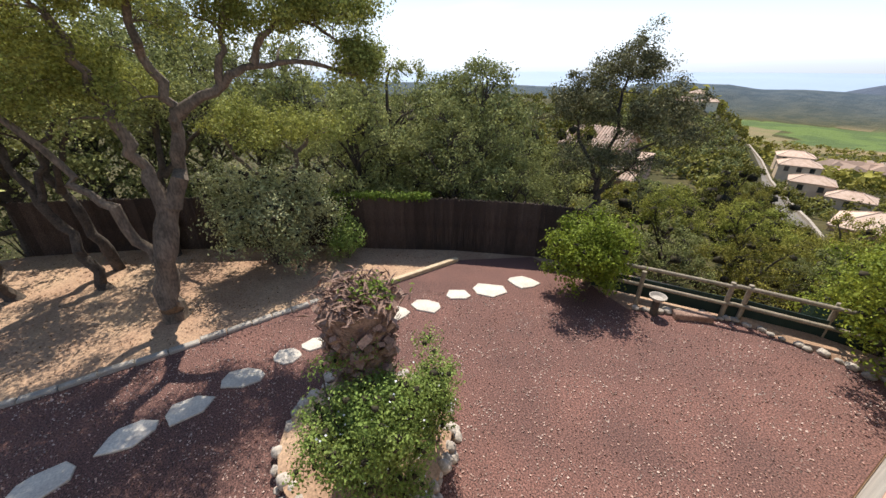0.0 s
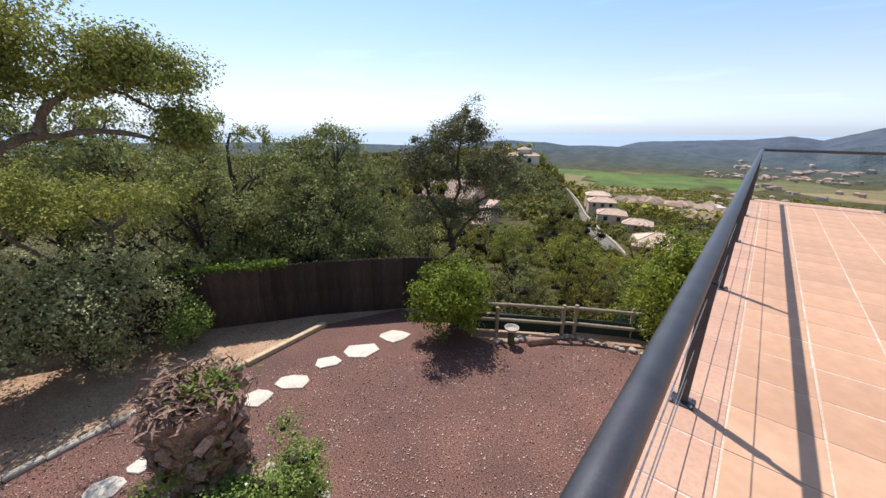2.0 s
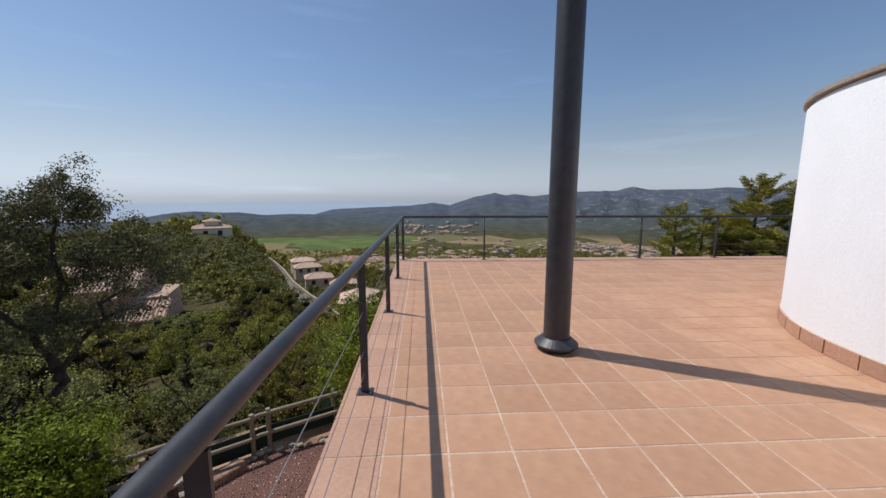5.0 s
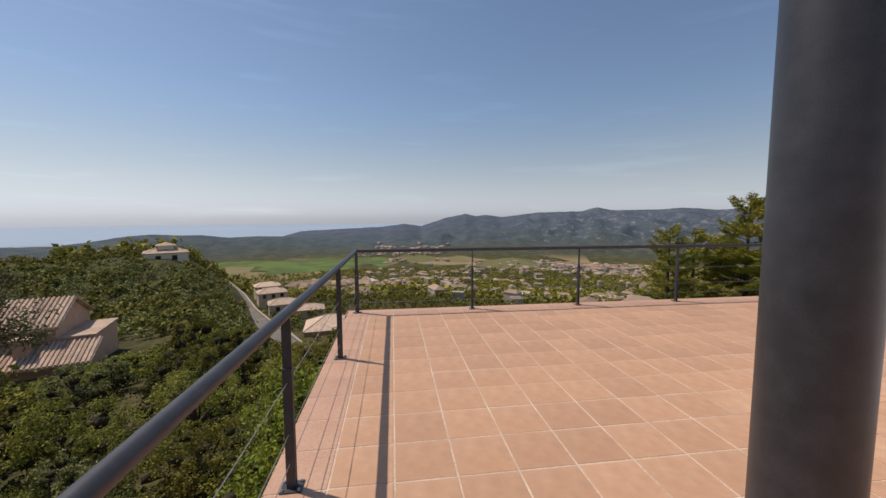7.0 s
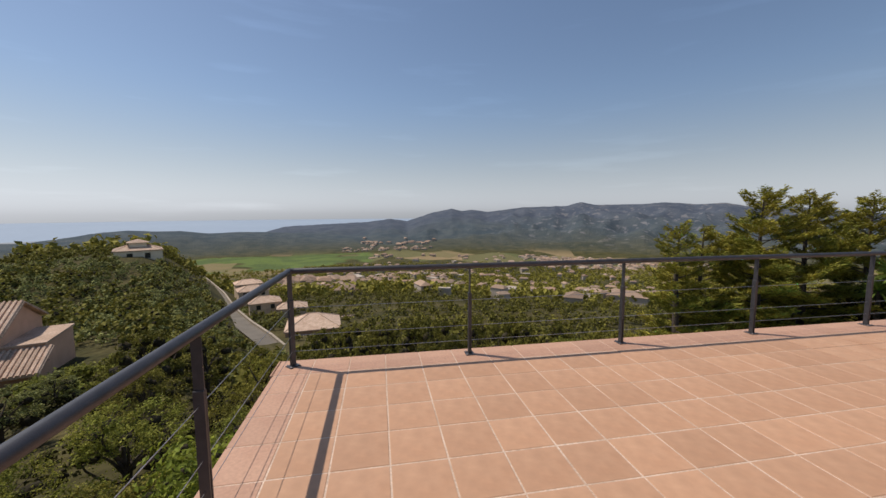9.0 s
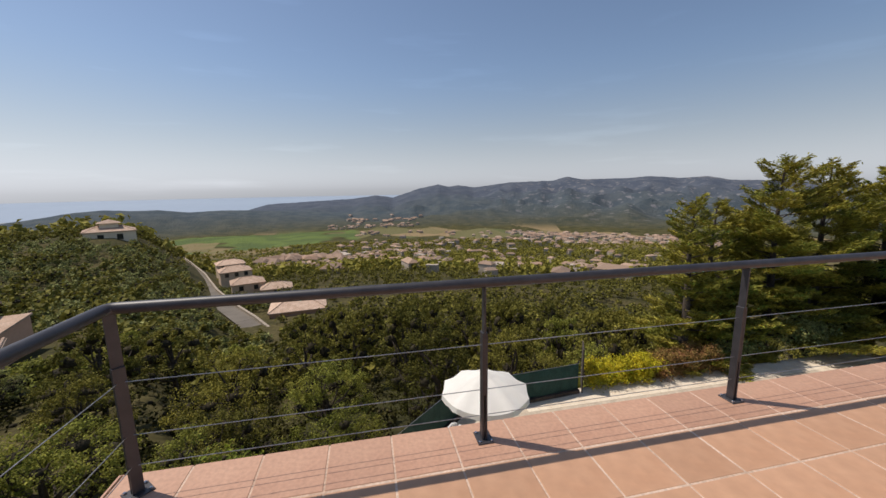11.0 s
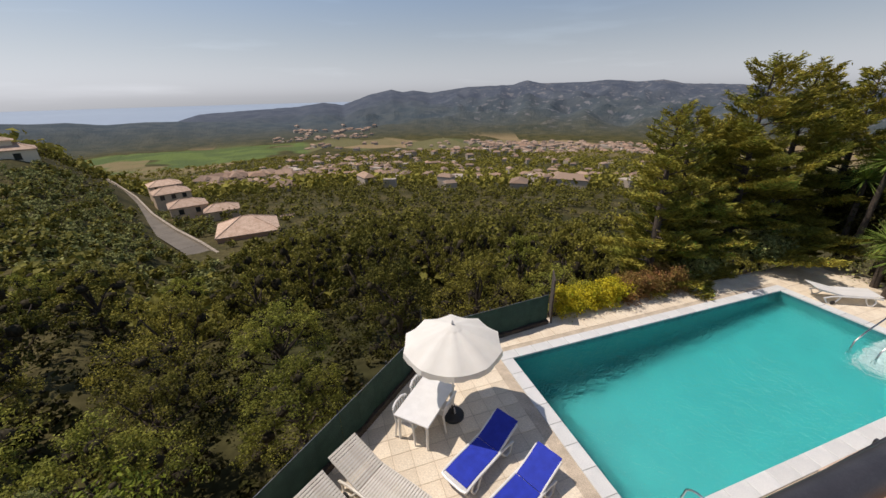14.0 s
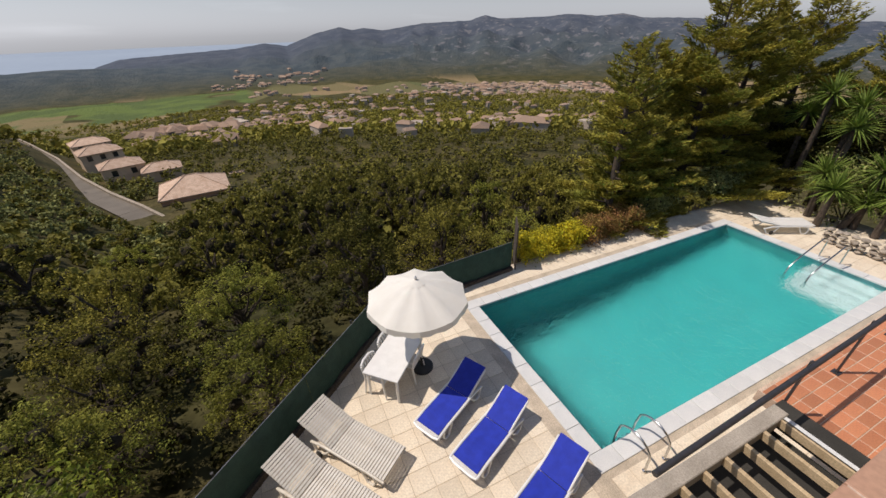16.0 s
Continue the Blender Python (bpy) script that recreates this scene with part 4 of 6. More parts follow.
# cut palm stump in a ring of stones
t = thing("palm_stump", "cut palm trunk stump with old leaf bases and fibre", "palm stump", (-3.98, -9.2, GARDEN_Z))
part("core", Geo().lathe([(0.36, -0.05), (0.30, 0.6), (0.30, 1.7), (0.40, 2.4), (0.42, 2.70), (0.36, 2.74), (0.30, 2.62)], 20), M["straw"], t, smooth=True)
rg = np.random.default_rng(12)
base_mesh = Geo().add([(-0.10, 0, 0), (0.10, 0, 0), (0.075, 0.10, 0.13), (-0.075, 0.10, 0.13), (-0.07, 0.02, 0.17), (0.07, 0.02, 0.17), (0.085, -0.05, 0.02), (-0.085, -0.05, 0.02)],
                      [(0, 1, 2, 3), (3, 2, 5, 4), (1, 6, 5, 2), (0, 3, 4, 7), (7, 4, 5, 6)]).mesh("leaf_base", M["straw"])
for row in range(19):
    for q in range(15):
        a = 2 * math.pi * (q + 0.5 * (row % 2)) / 15 + rg.normal(0, 0.10)
        z = 0.15 + row * 0.137 + rg.normal(0, 0.03)
        r = 0.30 + 0.09 * smooth01(1.5, 2.4, z) + rg.normal(0, 0.012)
        s = rg.uniform(0.6, 1.05)
        part("leaf_base", base_mesh, None, t, at=pose(r * math.cos(a), r * math.sin(a), z, rg.normal(-8, 14), rg.normal(0, 16), math.degrees(a) - 90 + rg.normal(0, 14)) @ Matrix.Diagonal((s * rg.uniform(0.6, 1.1), s, s * rg.uniform(0.8, 1.3), 1)))
k = 1500
fa, fz = rg.uniform(0, 2 * math.pi, k), rg.uniform(0.9, 2.8, k)
fr = 0.33 + 0.09 * np.clip((fz - 1.5) / 0.9, 0, 1) + rg.uniform(-0.02, 0.10, k)
d = np.stack([fr * np.cos(fa), fr * np.sin(fa), fz], 1)
tagged(part("shaggy_fibre", leaf_mesh("shaggy_fibre", M["straw"], d, np.stack([np.cos(fa), np.sin(fa), 0 * fa], 1), rg.uniform(0.05, 0.13, k), rg, 1, 0.14, 0.06, along=np.stack([0.4 * np.cos(fa), 0.4 * np.sin(fa), np.ones(k)], 1)), None, t, "shaggy reddish-brown palm fibre"), kind="stuff")
k = 700
d = rg.normal(0, 1, (k, 3)) * np.array([0.21, 0.21, 0.05]) + np.array([0, 0, 2.80])
tagged(part("dry_fibre", leaf_mesh("dry_fibre", M["straw"], d, np.tile([0, 0, 1.0], (k, 1)), rg.uniform(0.08, 0.24, k), rg, 1, 0.2, 0.1), None, t), kind="stuff")
k = 160
d = rg.normal(0, 1, (k, 3)) * np.array([0.15, 0.15, 0.06]) + np.array([0.1, 0.15, 2.85])
tagged(part("weed_tuft", leaf_mesh("weed_tuft", M["ivy_leaf"], d, np.tile([0, 0, 1.0], (k, 1)), rg.uniform(0.05, 0.12, k), rg, 1, 0.4), None, t, "small green weeds growing on top"), kind="stuff")
for i in range(46):
    a = 2 * math.pi * i / 46 + rr.uniform(-.05, .05)
    for lvl in range(2):
        stone(-4.15 + (1.36 + rr.uniform(-.12, .12)) * math.cos(a), -9.25 + (1.25 + rr.uniform(-.12, .12)) * math.sin(a), rr.uniform(0.05, 0.125), GARDEN_Z + lvl * 0.12 - 0.03, 500 + i * 2 + lvl, "rough pale rock of the planting ring round the stump", 0.75, "planter ring rocks")
single("planter_soil", Geo().lathe([(1.3, -0.02), (1.3, 0.16), (0.9, 0.25)], 24), M["sand"], "raised soil inside the ring of rocks", "soil", kind="structure", at=(-4.15, -9.25, GARDEN_Z))
make_shrub("flowering_shrub", "leafy green shrub with tiny white blossoms beside the palm stump", (-3.25, -9.35, GARDEN_Z + 0.1), (0.84, 0.98, 1.24), 250, 0.19, 120, 0.044, M["shrub_leaf"], 31, flower=220)
make_shrub("flowering_shrub", "small leafy green shrub with tiny blossoms beside the palm stump", (-3.5, -8.5, GARDEN_Z + 0.1), (0.45, 0.45, 1.15), 70, 0.16, 90, 0.042, M["shrub_leaf"], 32, flower=60)

# heather screen fence
def fence_run(name, pts, z0, z1, mat, label, slat, category="fence", post_mat="dark_bark", seed=0):
    t = thing(name, label, category, (pts[0][0], pts[0][1], z0))
    o = Vector((pts[0][0], pts[0][1], 0))
    r = random.Random(seed)
    meshes = []
    for q in range(5):
        gg, v, f, n = Geo(), [], [], 24
        for i in range(n + 1):
            x, top = slat * i / n, 1 + r.uniform(-.025, .015)
            for z in (0, 0.35, 0.7, top):
                y = (0.012 if i % 2 else -0.012) + r.uniform(-.006, .006)
                v += [(x, y, z), (x, y + 0.03, z)]
        for i in range(n):
            for q in range(3):
                a, b = i * 8 + q * 2, (i + 1) * 8 + q * 2
                f += [(a, b, b + 2, a + 2), (a + 3, b + 3, b + 1, a + 1)]
            f.append((i * 8 + 6, i * 8 + 14, i * 8 + 15, i * 8 + 7))
        gg.add(v, f)
        meshes.append(gg.mesh("screen_panel", mat))
    for (xa, ya), (xb, yb) in zip(pts, pts[1:]):
        L = math.hypot(xb - xa, yb - ya)
        ang = math.degrees(math.atan2(yb - ya, xb - xa))
        m = max(1, round(L / slat))
        for i in range(m):
            s = i / m
            part("screen_panel", meshes[r.randrange(5)], None, t, at=pose(xa + (xb - xa) * s - o.x, ya + (yb - ya) * s - o.y, 0, 0, 0, ang) @ Matrix.Diagonal((L / m / slat, 1, z1 - z0, 1)))
        for i in range(int(L / 2) + 1):
            s = min(1, i * 2 / L)
            part("post", Geo().tube([(0, 0, -0.1), (0, 0, z1 - z0 + 0.02)], 0.03, 6), M[post_mat], t, at=(xa + (xb - xa) * s - o.x, ya + (yb - ya) * s - o.y + 0.06, 0))
    return t


fence_run("heather_fence", [(-15.2, -16.2), (-14.2, -13.6), (-13.1, -11.4), (-11.7, -8.4), (-10.5, -6.75), (-9.2, -4.7), (-7.6, -2.75), (-6.3, -1.7)], GARDEN_Z - 0.05, GARDEN_Z + 1.68, M["reed"], "dark brown heather screen fence round the garden", 0.32, seed=3)
# ivy on the fence
rg = np.random.default_rng(77)
k = 1500
s = rg.uniform(0, 1, k) ** 0.8
x = -11.6 + 2.0 * s + rg.normal(0, 0.05, k)
y = -8.25 + 2.9 * s + rg.normal(0, 0.05, k)
z = GARDEN_Z + 1.72 + rg.normal(0, 0.06, k) - np.abs(rg.normal(0, 0.25, k)) * (s < 0.35)
single("ivy", leaf_mesh("ivy", M["ivy_leaf"], np.stack([x, y, z], 1), np.tile([0.5, -0.4, 0.7], (k, 1)), rg.uniform(0.05, 0.11, k), rg, 1, 0.8), None, "bright ivy trailing along the fence top", "ivy")

# log rail with netting
t = thing("log_rail", "rustic log post and rail fence with green netting", "fence", (-3.1, -1.0, GARDEN_Z))
POSTS = [(-5.6, -3.6 + 0.9), (-4.45, -2.35), (-3.17, -1.08), (-2.92, -0.86), (-1.7, -0.1), (-0.45, 0.45)]
for x, y in POSTS:
    part("post", Geo().tube([(x + 3.1, y + 1.0, -0.2), (x + 3.1, y + 1.0, 0.5), (x + 3.1, y + 1.0, 0.92)], [0.055, 0.052, 0.05], 10), M["log"], t, smooth=True)
for (xa, ya), (xb, yb) in ((POSTS[0], POSTS[2]), (POSTS[2], POSTS[3]), (POSTS[3], POSTS[5])):
    for z in (0.38, 0.84):
        part("rail", Geo().tube([(xa + 3.1 - .02, ya + 1.0 - .05, z), ((xa + xb) / 2 + 3.1, (ya + yb) / 2 + 0.97, z + .012), (xb + 3.1, yb + 0.95, z)], [0.05, 0.047, 0.043], 10), M["log"], t, smooth=True)
    part("netting", Geo().add([(xa + 3.1, ya + 1.06, 0.02), (xb + 3.1, yb + 1.06, 0.02), (xb + 3.1, yb + 1.06, 0.5), (xa + 3.1, ya + 1.06, 0.5), (xa + 3.1, ya + 1.08, 0.02), (xb + 3.1, yb + 1.08, 0.02), (xb + 3.1, yb + 1.08, 0.5), (xa + 3.1, ya + 1.08, 0.5)],
                              [(0, 1, 2, 3), (7, 6, 5, 4), (0, 4, 5, 1), (3, 2, 6, 7)]), M["dark_net"], t, "dark green plastic netting")
t = thing("planter_bowl", "small pale round planter bowl on a dark stump", "planter", (-4.0, -2.35, GARDEN_Z))
part("stand", Geo().lathe([(0.09, -0.02), (0.08, 0.36), (0.06, 0.38)], 12), M["dark_bark"], t)
part("bowl", Geo().lathe([(0.06, 0.36), (0.15, 0.42), (0.19, 0.5), (0.17, 0.5), (0.12, 0.44)], 18), M["concrete"], t, smooth=True)
t = thing("trough_planter", "low long reddish-brown trough with small plants by the rail", "planter", (-3.45, -1.75, GARDEN_Z), 50)
part("trough", Geo().box(-0.4, 0.4, -0.12, 0.12, -0.01, 0.16, 0.02), M["straw"], t)
single("soil_bank", Geo().add([(-3.0, -0.95, -4.02), (-0.3, -0.5, -4.02), (-0.3, 0.3, -4.02), (-2.9, -0.4, -4.02), (-2.9, -0.82, -3.93), (-0.4, -0.4, -3.93), (-0.4, 0.2, -3.90), (-2.8, -0.5, -3.90)],
                              [(4, 5, 6, 7), (0, 1, 5, 4), (1, 2, 6, 5), (2, 3, 7, 6), (3, 0, 4, 7)]), M["sand"], "pale sandy planting strip by the log rail", "soil", kind="structure")

# ---------- pool terrace ----------
PX0, PX1, PY0, PY1 = 6.13, 17.15, 2.58, 7.20
C = 0.34
DZ = DECK_Z
LEFT = [(-4.2, 0.10), (-1.7, 2.95), (1.4, 5.75), (3.85, 8.05), (PX0 - C, 8.30), (PX0 - C, 0.10)]
single("pool_deck", Geo().prism(LEFT, -9.5, DZ - 0.008), M["deck_joint"], "pale stone pool deck", "floor", kind="structure")
for x0, x1, y0, y1 in ((PX0 - C, PX1 + C, PY1 + C, 8.62), (PX0 - C, PX1 + C, 0.10, PY0 - C), (PX1 + C, 21.5, 0.10, 8.62)):
    single("pool_deck", Geo().box(x0, x1, y0, y1, -9.5, DZ - 0.008), M["deck_joint"], "pale stone pool deck", "floor", kind="structure")
# basin
g = Geo()
zb = DZ - 2.2
g.add([(PX0, PY0, zb - 0.5), (PX1, PY0, zb + 1.15), (PX1, PY1, zb + 1.15), (PX0, PY1, zb - 0.5), (PX0, PY0, DZ - 0.03), (PX1, PY0, DZ - 0.03), (PX1, PY1, DZ - 0.03), (PX0, PY1, DZ - 0.03)],
      [(0, 1, 2, 3), (0, 4, 5, 1), (1, 5, 6, 2), (2, 6, 7, 3), (3, 7, 4, 0)])
pool = thing("swimming_pool", "rectangular turquoise swimming pool with a pale stone edge", "pool", (0, 0, 0), kind="structure")
part("basin", g, M["pool_tile"], pool)
w = part("water", Geo().add([(PX0 + .001, PY0 + .001, DZ - 0.075), (PX1 - .001, PY0 + .001, DZ - 0.075), (PX1 - .001, PY1 - .001, DZ - 0.075), (PX0 + .001, PY1 - .001, DZ - 0.075)], [(0, 1, 2, 3)]), M["water"], pool, "clear rippled water")
w.visible_shadow = False
for i in range(4):
    q = 0.33 * i
    part("pool_step", Geo().box(15.75 + q * 0.85, PX1 - 0.004, PY0 + 0.004, 4.35, zb + 1.0, DZ - 0.95 + 0.22 * i, 0.015), M["pool_step"], pool, "submerged pale corner step")
# waterline tiles and edge stones
bandx = Geo().box(0.006, 0.294, -0.006, 0.006, 0, 0.17).mesh("waterline_tile", M["pool_band"])
for i in range(36):
    x = PX0 + 0.02 + i * 0.305
    part("waterline_tile", bandx, None, pool, at=(x, PY1 - 0.008, DZ - 0.20))
    part("waterline_tile", bandx, None, pool, at=(x, PY0 + 0.008, DZ - 0.20))
for i in range(15):
    y = PY0 + 0.03 + i * 0.305
    part("waterline_tile", bandx, None, pool, at=(PX0 + 0.008, y, DZ - 0.20, 0, 0, 90))
    part("waterline_tile", bandx, None, pool, at=(PX1 - 0.008, y, DZ - 0.20, 0, 0, 90))
edge_mesh = Geo().box(0.004, 0.546, 0, C - 0.004, -0.05, 0.018, 0.008).mesh("edge_stone", M["pool_edge"])
n1 = 21
sx = (PX1 - PX0 + 2 * C) / n1 / 0.55
for i in range(n1):
    x = PX0 - C + i * 0.55 * sx
    for y in (PY1 + 0.002, PY0 - C + 0.002):
        part("edge_stone", edge_mesh, None, pool, at=pose(x, y, DZ) @ Matrix.Diagonal((sx, 1, 1, 1)))
n2 = 8
sy = (PY1 - PY0) / n2 / 0.55
for i in range(n2):
    y = PY0 + i * 0.55 * sy
    for x in (PX0 - 0.002, PX1 + C - 0.002):
        part("edge_stone", edge_mesh, None, pool, at=pose(x, y, DZ, 0, 0, 90) @ Matrix.Diagonal((sy, 1, 1, 1)))

# ladders
def ladder(at, turn, label):
    t = thing("pool_ladder", label, "pool ladder", at, turn, group="pool ladders")
    for s in (-0.25, 0.25):
        path = [(s, -0.62, -0.01), (s, -0.62, 0.35)]
        path += [(s, -0.62 + 0.33 * (1 - math.cos(a)), 0.35 + 0.26 * math.sin(a)) for a in (0.4, 0.8, 1.2, 1.57, 1.95, 2.35, 2.75)] + [(s, 0.05, 0.2), (s, 0.06, -0.9)]
        part("handle", Geo().tube(path, 0.021, 10), M["steel"], t, smooth=True)
        part("foot_collar", Geo().lathe([(0.04, 0), (0.04, 0.015), (0.025, 0.03)], 12, (s, -0.62, 0.0)), M["steel"], t)
    for z in (-0.35, -0.65):
        part("rung", Geo().box(-0.25, 0.25, 0.03, 0.10, z, z + 0.02), M["steel"], t)
    return t


ladder((6.75, PY0, DZ + 0.018), 0, "curved stainless steel pool ladder at the deep end")
t = thing("pool_handrail", "curved stainless steel handrail over the pool steps", "handrail", (15.5, 4.4, DZ))
for s in (0.0, -0.55):
    part("tube", Geo().tube([(1.9, s, 0.0), (1.95, s, 0.55), (1.8, s, 0.72), (1.5, s, 0.75), (0.5, s, 0.35), (0.12, s, 0.12), (0.05, s, -0.1), (0.05, s, -0.5)], 0.021, 10), M["steel"], t, smooth=True)

# pool fence with green netting
pts = [(-2.6, 2.15), (-1.6, 3.05), (1.4, 5.82), (3.8, 8.05), (8.0, 8.40)]
t = thing("net_fence", "low wire fence covered with dark green shade netting", "fence", (0, 0, DZ))
for (xa, ya), (xb, yb) in zip(pts, pts[1:]):
    L = math.hypot(xb - xa, yb - ya)
    m = max(2, int(L / 1.6))
    nx, ny = -(yb - ya) / L, (xb - xa) / L
    gg = Geo()
    v, f = [], []
    cols = m * 6
    for i in range(cols + 1):
        s = i / cols
        wob = 0.02 * math.sin(i * 2.1) + 0.012 * math.sin(i * 5.3)
        for zz in (0.05, 0.55, 1.02 + 0.02 * math.sin(i * 1.7)):
            v.append((xa + (xb - xa) * s + nx * wob, ya + (yb - ya) * s + ny * wob, zz))
    for i in range(cols):
        for q in range(2):
            a = i * 3 + q
            f.append((a, a + 3, a + 4, a + 1))
    part("netting", gg.add(v, f), M["netting"], t)
    part("top_wire", Geo().tube([(xa, ya, 1.03), (xb, yb, 1.03)], 0.008, 5), M["cable"], t)
    for i in range(m + 1):
        s = i / m
        part("post", Geo().tube([(xa + (xb - xa) * s + nx * .05, ya + (yb - ya) * s + ny * .05, -0.1), (xa + (xb - xa) * s + nx * .05, ya + (yb - ya) * s + ny * .05, 1.08)], 0.022, 8), M["iron"], t)
    part("kerb", Geo().tube([(xa, ya, 0.02), (xb, yb, 0.02)], 0.14, 4), M["dark_bark"], t, "dark timber sill at the foot")
part("tall_post", Geo().tube([(3.75, 8.1, -0.1), (3.75, 8.1, 1.6)], 0.02, 8), M["iron"], t)
single("screen_panel", Geo().box(0, 0.04, -0.05, 0.75, 0, 1.55, 0.01), M["dark_bark"], "weathered dark upright board screen at the fence end", "panel", at=(8.1, 8.35, DZ, 0, 0, -30))

# ---------- pool furniture ----------
def lounger_frame(t, mat, width=0.64, back=22):
    h = width / 2
    ca, sa = math.cos(radians(back)), math.sin(radians(back))
    for s in (-h, h):
        part("side_rail", Geo().tube([(0.0, s, 0.27), (0.35, s, 0.31), (0.8, s, 0.30), (1.18, s, 0.30), (1.45, s, 0.28), (1.7, s, 0.2)], [0.028, 0.032, 0.032, 0.032, 0.03, 0.026], 8), mat, t, smooth=True)
        part("leg", Geo().tube([(0.22, s, 0.29), (0.17, s * 1.04, 0.14), (0.24, s * 1.06, 0.02), (0.36, s * 1.05, 0.02), (0.44, s, 0.15), (0.5, s, 0.29)], 0.024, 8), mat, t, smooth=True)
        part("leg", Geo().tube([(1.2, s, 0.29), (1.3, s * 1.04, 0.14), (1.42, s * 1.06, 0.02), (1.56, s * 1.05, 0.02), (1.62, s, 0.12), (1.66, s, 0.24)], 0.024, 8), mat, t, smooth=True)
        part("back_rail", Geo().tube([(1.16, s * 0.93, 0.31), (1.16 + 0.76 * ca, s * 0.93, 0.31 + 0.76 * sa)], 0.024, 8), mat, t, smooth=True)
    return ca, sa


def blue_lounger(at, turn):
    t = thing("sun_lounger", "white plastic sun lounger with royal blue fabric", "sun lounger", at, turn, group="blue sun loungers")
    ca, sa = lounger_frame(t, M["white_plastic"])
    part("end_bar", Geo().tube([(0.0, -0.32, 0.27), (-0.03, -0.2, 0.26), (-0.03, 0.2, 0.26), (0.0, 0.32, 0.27)], 0.028, 8), M["white_plastic"], t, smooth=True)

    def sheet(pts, w, th):
        gg, v, f = Geo(), [], []
        for x, z in pts:
            for y, dz in ((-w, -0.01), (-w * 0.5, -0.004), (0, -0.012), (w * 0.5, -0.004), (w, -0.01)):
                v.append((x, y, z + dz))
        n = len(pts)
        for i in range(n - 1):
            for q in range(4):
                a = i * 5 + q
                f.append((a, a + 5, a + 6, a + 1))
        m = len(v)
        v += [(x, y, z - th) for x, y, z in v]
        f += [tuple(m + i for i in reversed(q)) for q in f]
        rim = [i * 5 for i in range(n)] + [(n - 1) * 5 + q for q in range(1, 5)] + [i * 5 + 4 for i in range(n - 2, -1, -1)] + [3, 2, 1]
        for i in range(len(rim)):
            a, b = rim[i], rim[(i + 1) % len(rim)]
            f.append((a, m + a, m + b, b))
        return gg.add(v, f)
    part("seat_fabric", sheet([(0.06, 0.33), (0.4, 0.345), (0.8, 0.335), (1.15, 0.34)], 0.285, 0.02), M["blue_fabric"], t, smooth=False)
    part("back_fabric", sheet([(1.165, 0.345), (1.165 + 0.4 * ca, 0.335 + 0.4 * sa), (1.165 + 0.8 * ca, 0.35 + 0.8 * sa)], 0.285, 0.02), M["blue_fabric"], t)
    for i in range(5):
        part("end_slat", Geo().box(-0.02 + i * 0.022, -0.005 + i * 0.022, -0.29, 0.29, 0.285, 0.295), M["white_plastic"], t)
    return t


b1 = blue_lounger((3.26, 4.20, DZ), 28)
b1.scale = (0.90, 0.92, 0.92)
copy_thing(b1, pose(3.58, 3.28, DZ, 0, 0, 24))
copy_thing(b1, pose(3.85, 2.05, DZ, 0, 0, 21))


def slat_lounger(at, turn, back, label, mat="aged_plastic"):
    t = thing("slatted_lounger", label, "sun lounger", at, turn, group="white slatted loungers")
    ca, sa = lounger_frame(t, M[mat], 0.66, back)
    sl = Geo().box(-0.0235, 0.0235, -0.335, 0.335, -0.008, 0.010, 0.004).mesh("slat", M[mat])
    for i in range(20):
        part("slat", sl, None, t, at=(0.02 + i * 0.0585, 0, 0.345))
    for i in range(14):
        q = 0.03 + i * 0.0585
        part("slat", sl, None, t, at=(1.17 + q * ca, 0, 0.345 + q * sa, 0, -back, 0))
    part("wheel", Geo().lathe([(0.06, -0.02), (0.075, -0.01), (0.075, 0.01), (0.06, 0.02)], 16), M["iron"], t, at=(1.45, 0.40, 0.085, 90, 0, 0))
    return t


slat_lounger((2.52, 3.82, DZ), 127, 24, "ivory slatted plastic sun lounger with raised back")
slat_lounger((1.88, 3.20, DZ), 127, 24, "ivory slatted plastic sun lounger with raised back")
slat_lounger((19.12, 5.62, DZ), 151, 14, "white slatted plastic lounger standing at the far pool end", "white_plastic")

# parasol
t = thing("parasol", "cream canvas parasol open over the table", "parasol", (3.86, 5.88, DZ))
part("base", Geo().lathe([(0.25, 0.0), (0.25, 0.045), (0.20, 0.07), (0.05, 0.10), (0.04, 0.34)], 28), M["iron"], t, "black round base")
part("pole", Geo().lathe([(0.021, 0.06), (0.021, 2.52)], 14), M["white_plastic"], t, smooth=True)
N, R0 = 10, 1.06
gg, v, f = Geo(), [], []
for j, (r, z) in enumerate(((0.05, 2.50), (0.35, 2.395), (0.7, 2.245), (1.0, 2.085))):
    for k in range(N * 4):
        a = 2 * math.pi * k / (N * 4)
        u = (k % 4) / 4
        dip = 1 - 0.055 * math.sin(math.pi * u) * r
        v.append((R0 * r * dip * math.cos(a), R0 * r * dip * math.sin(a), z - 0.05 * math.sin(math.pi * u) * r))
for j in range(3):
    for k in range(N * 4):
        q = (k + 1) % (N * 4)
        f.append((j * N * 4 + k, (j + 1) * N * 4 + k, (j + 1) * N * 4 + q, j * N * 4 + q))
can = part("canopy", gg.add(v, f), M["canvas"], t, smooth=True)
gg, v, f = Geo(), [], []
for k in range(N * 4):
    a = 2 * math.pi * k / (N * 4)
    u = (k % 4) / 4
    dip = 1 - 0.055 * math.sin(math.pi * u)
    rr0 = R0 * dip
    v += [(rr0 * math.cos(a), rr0 * math.sin(a), 2.085 - 0.05 * math.sin(math.pi * u)), (rr0 * 1.01 * math.cos(a), rr0 * 1.01 * math.sin(a), 1.96 - 0.03 * math.sin(math.pi * u) - 0.03 * (k % 2))]
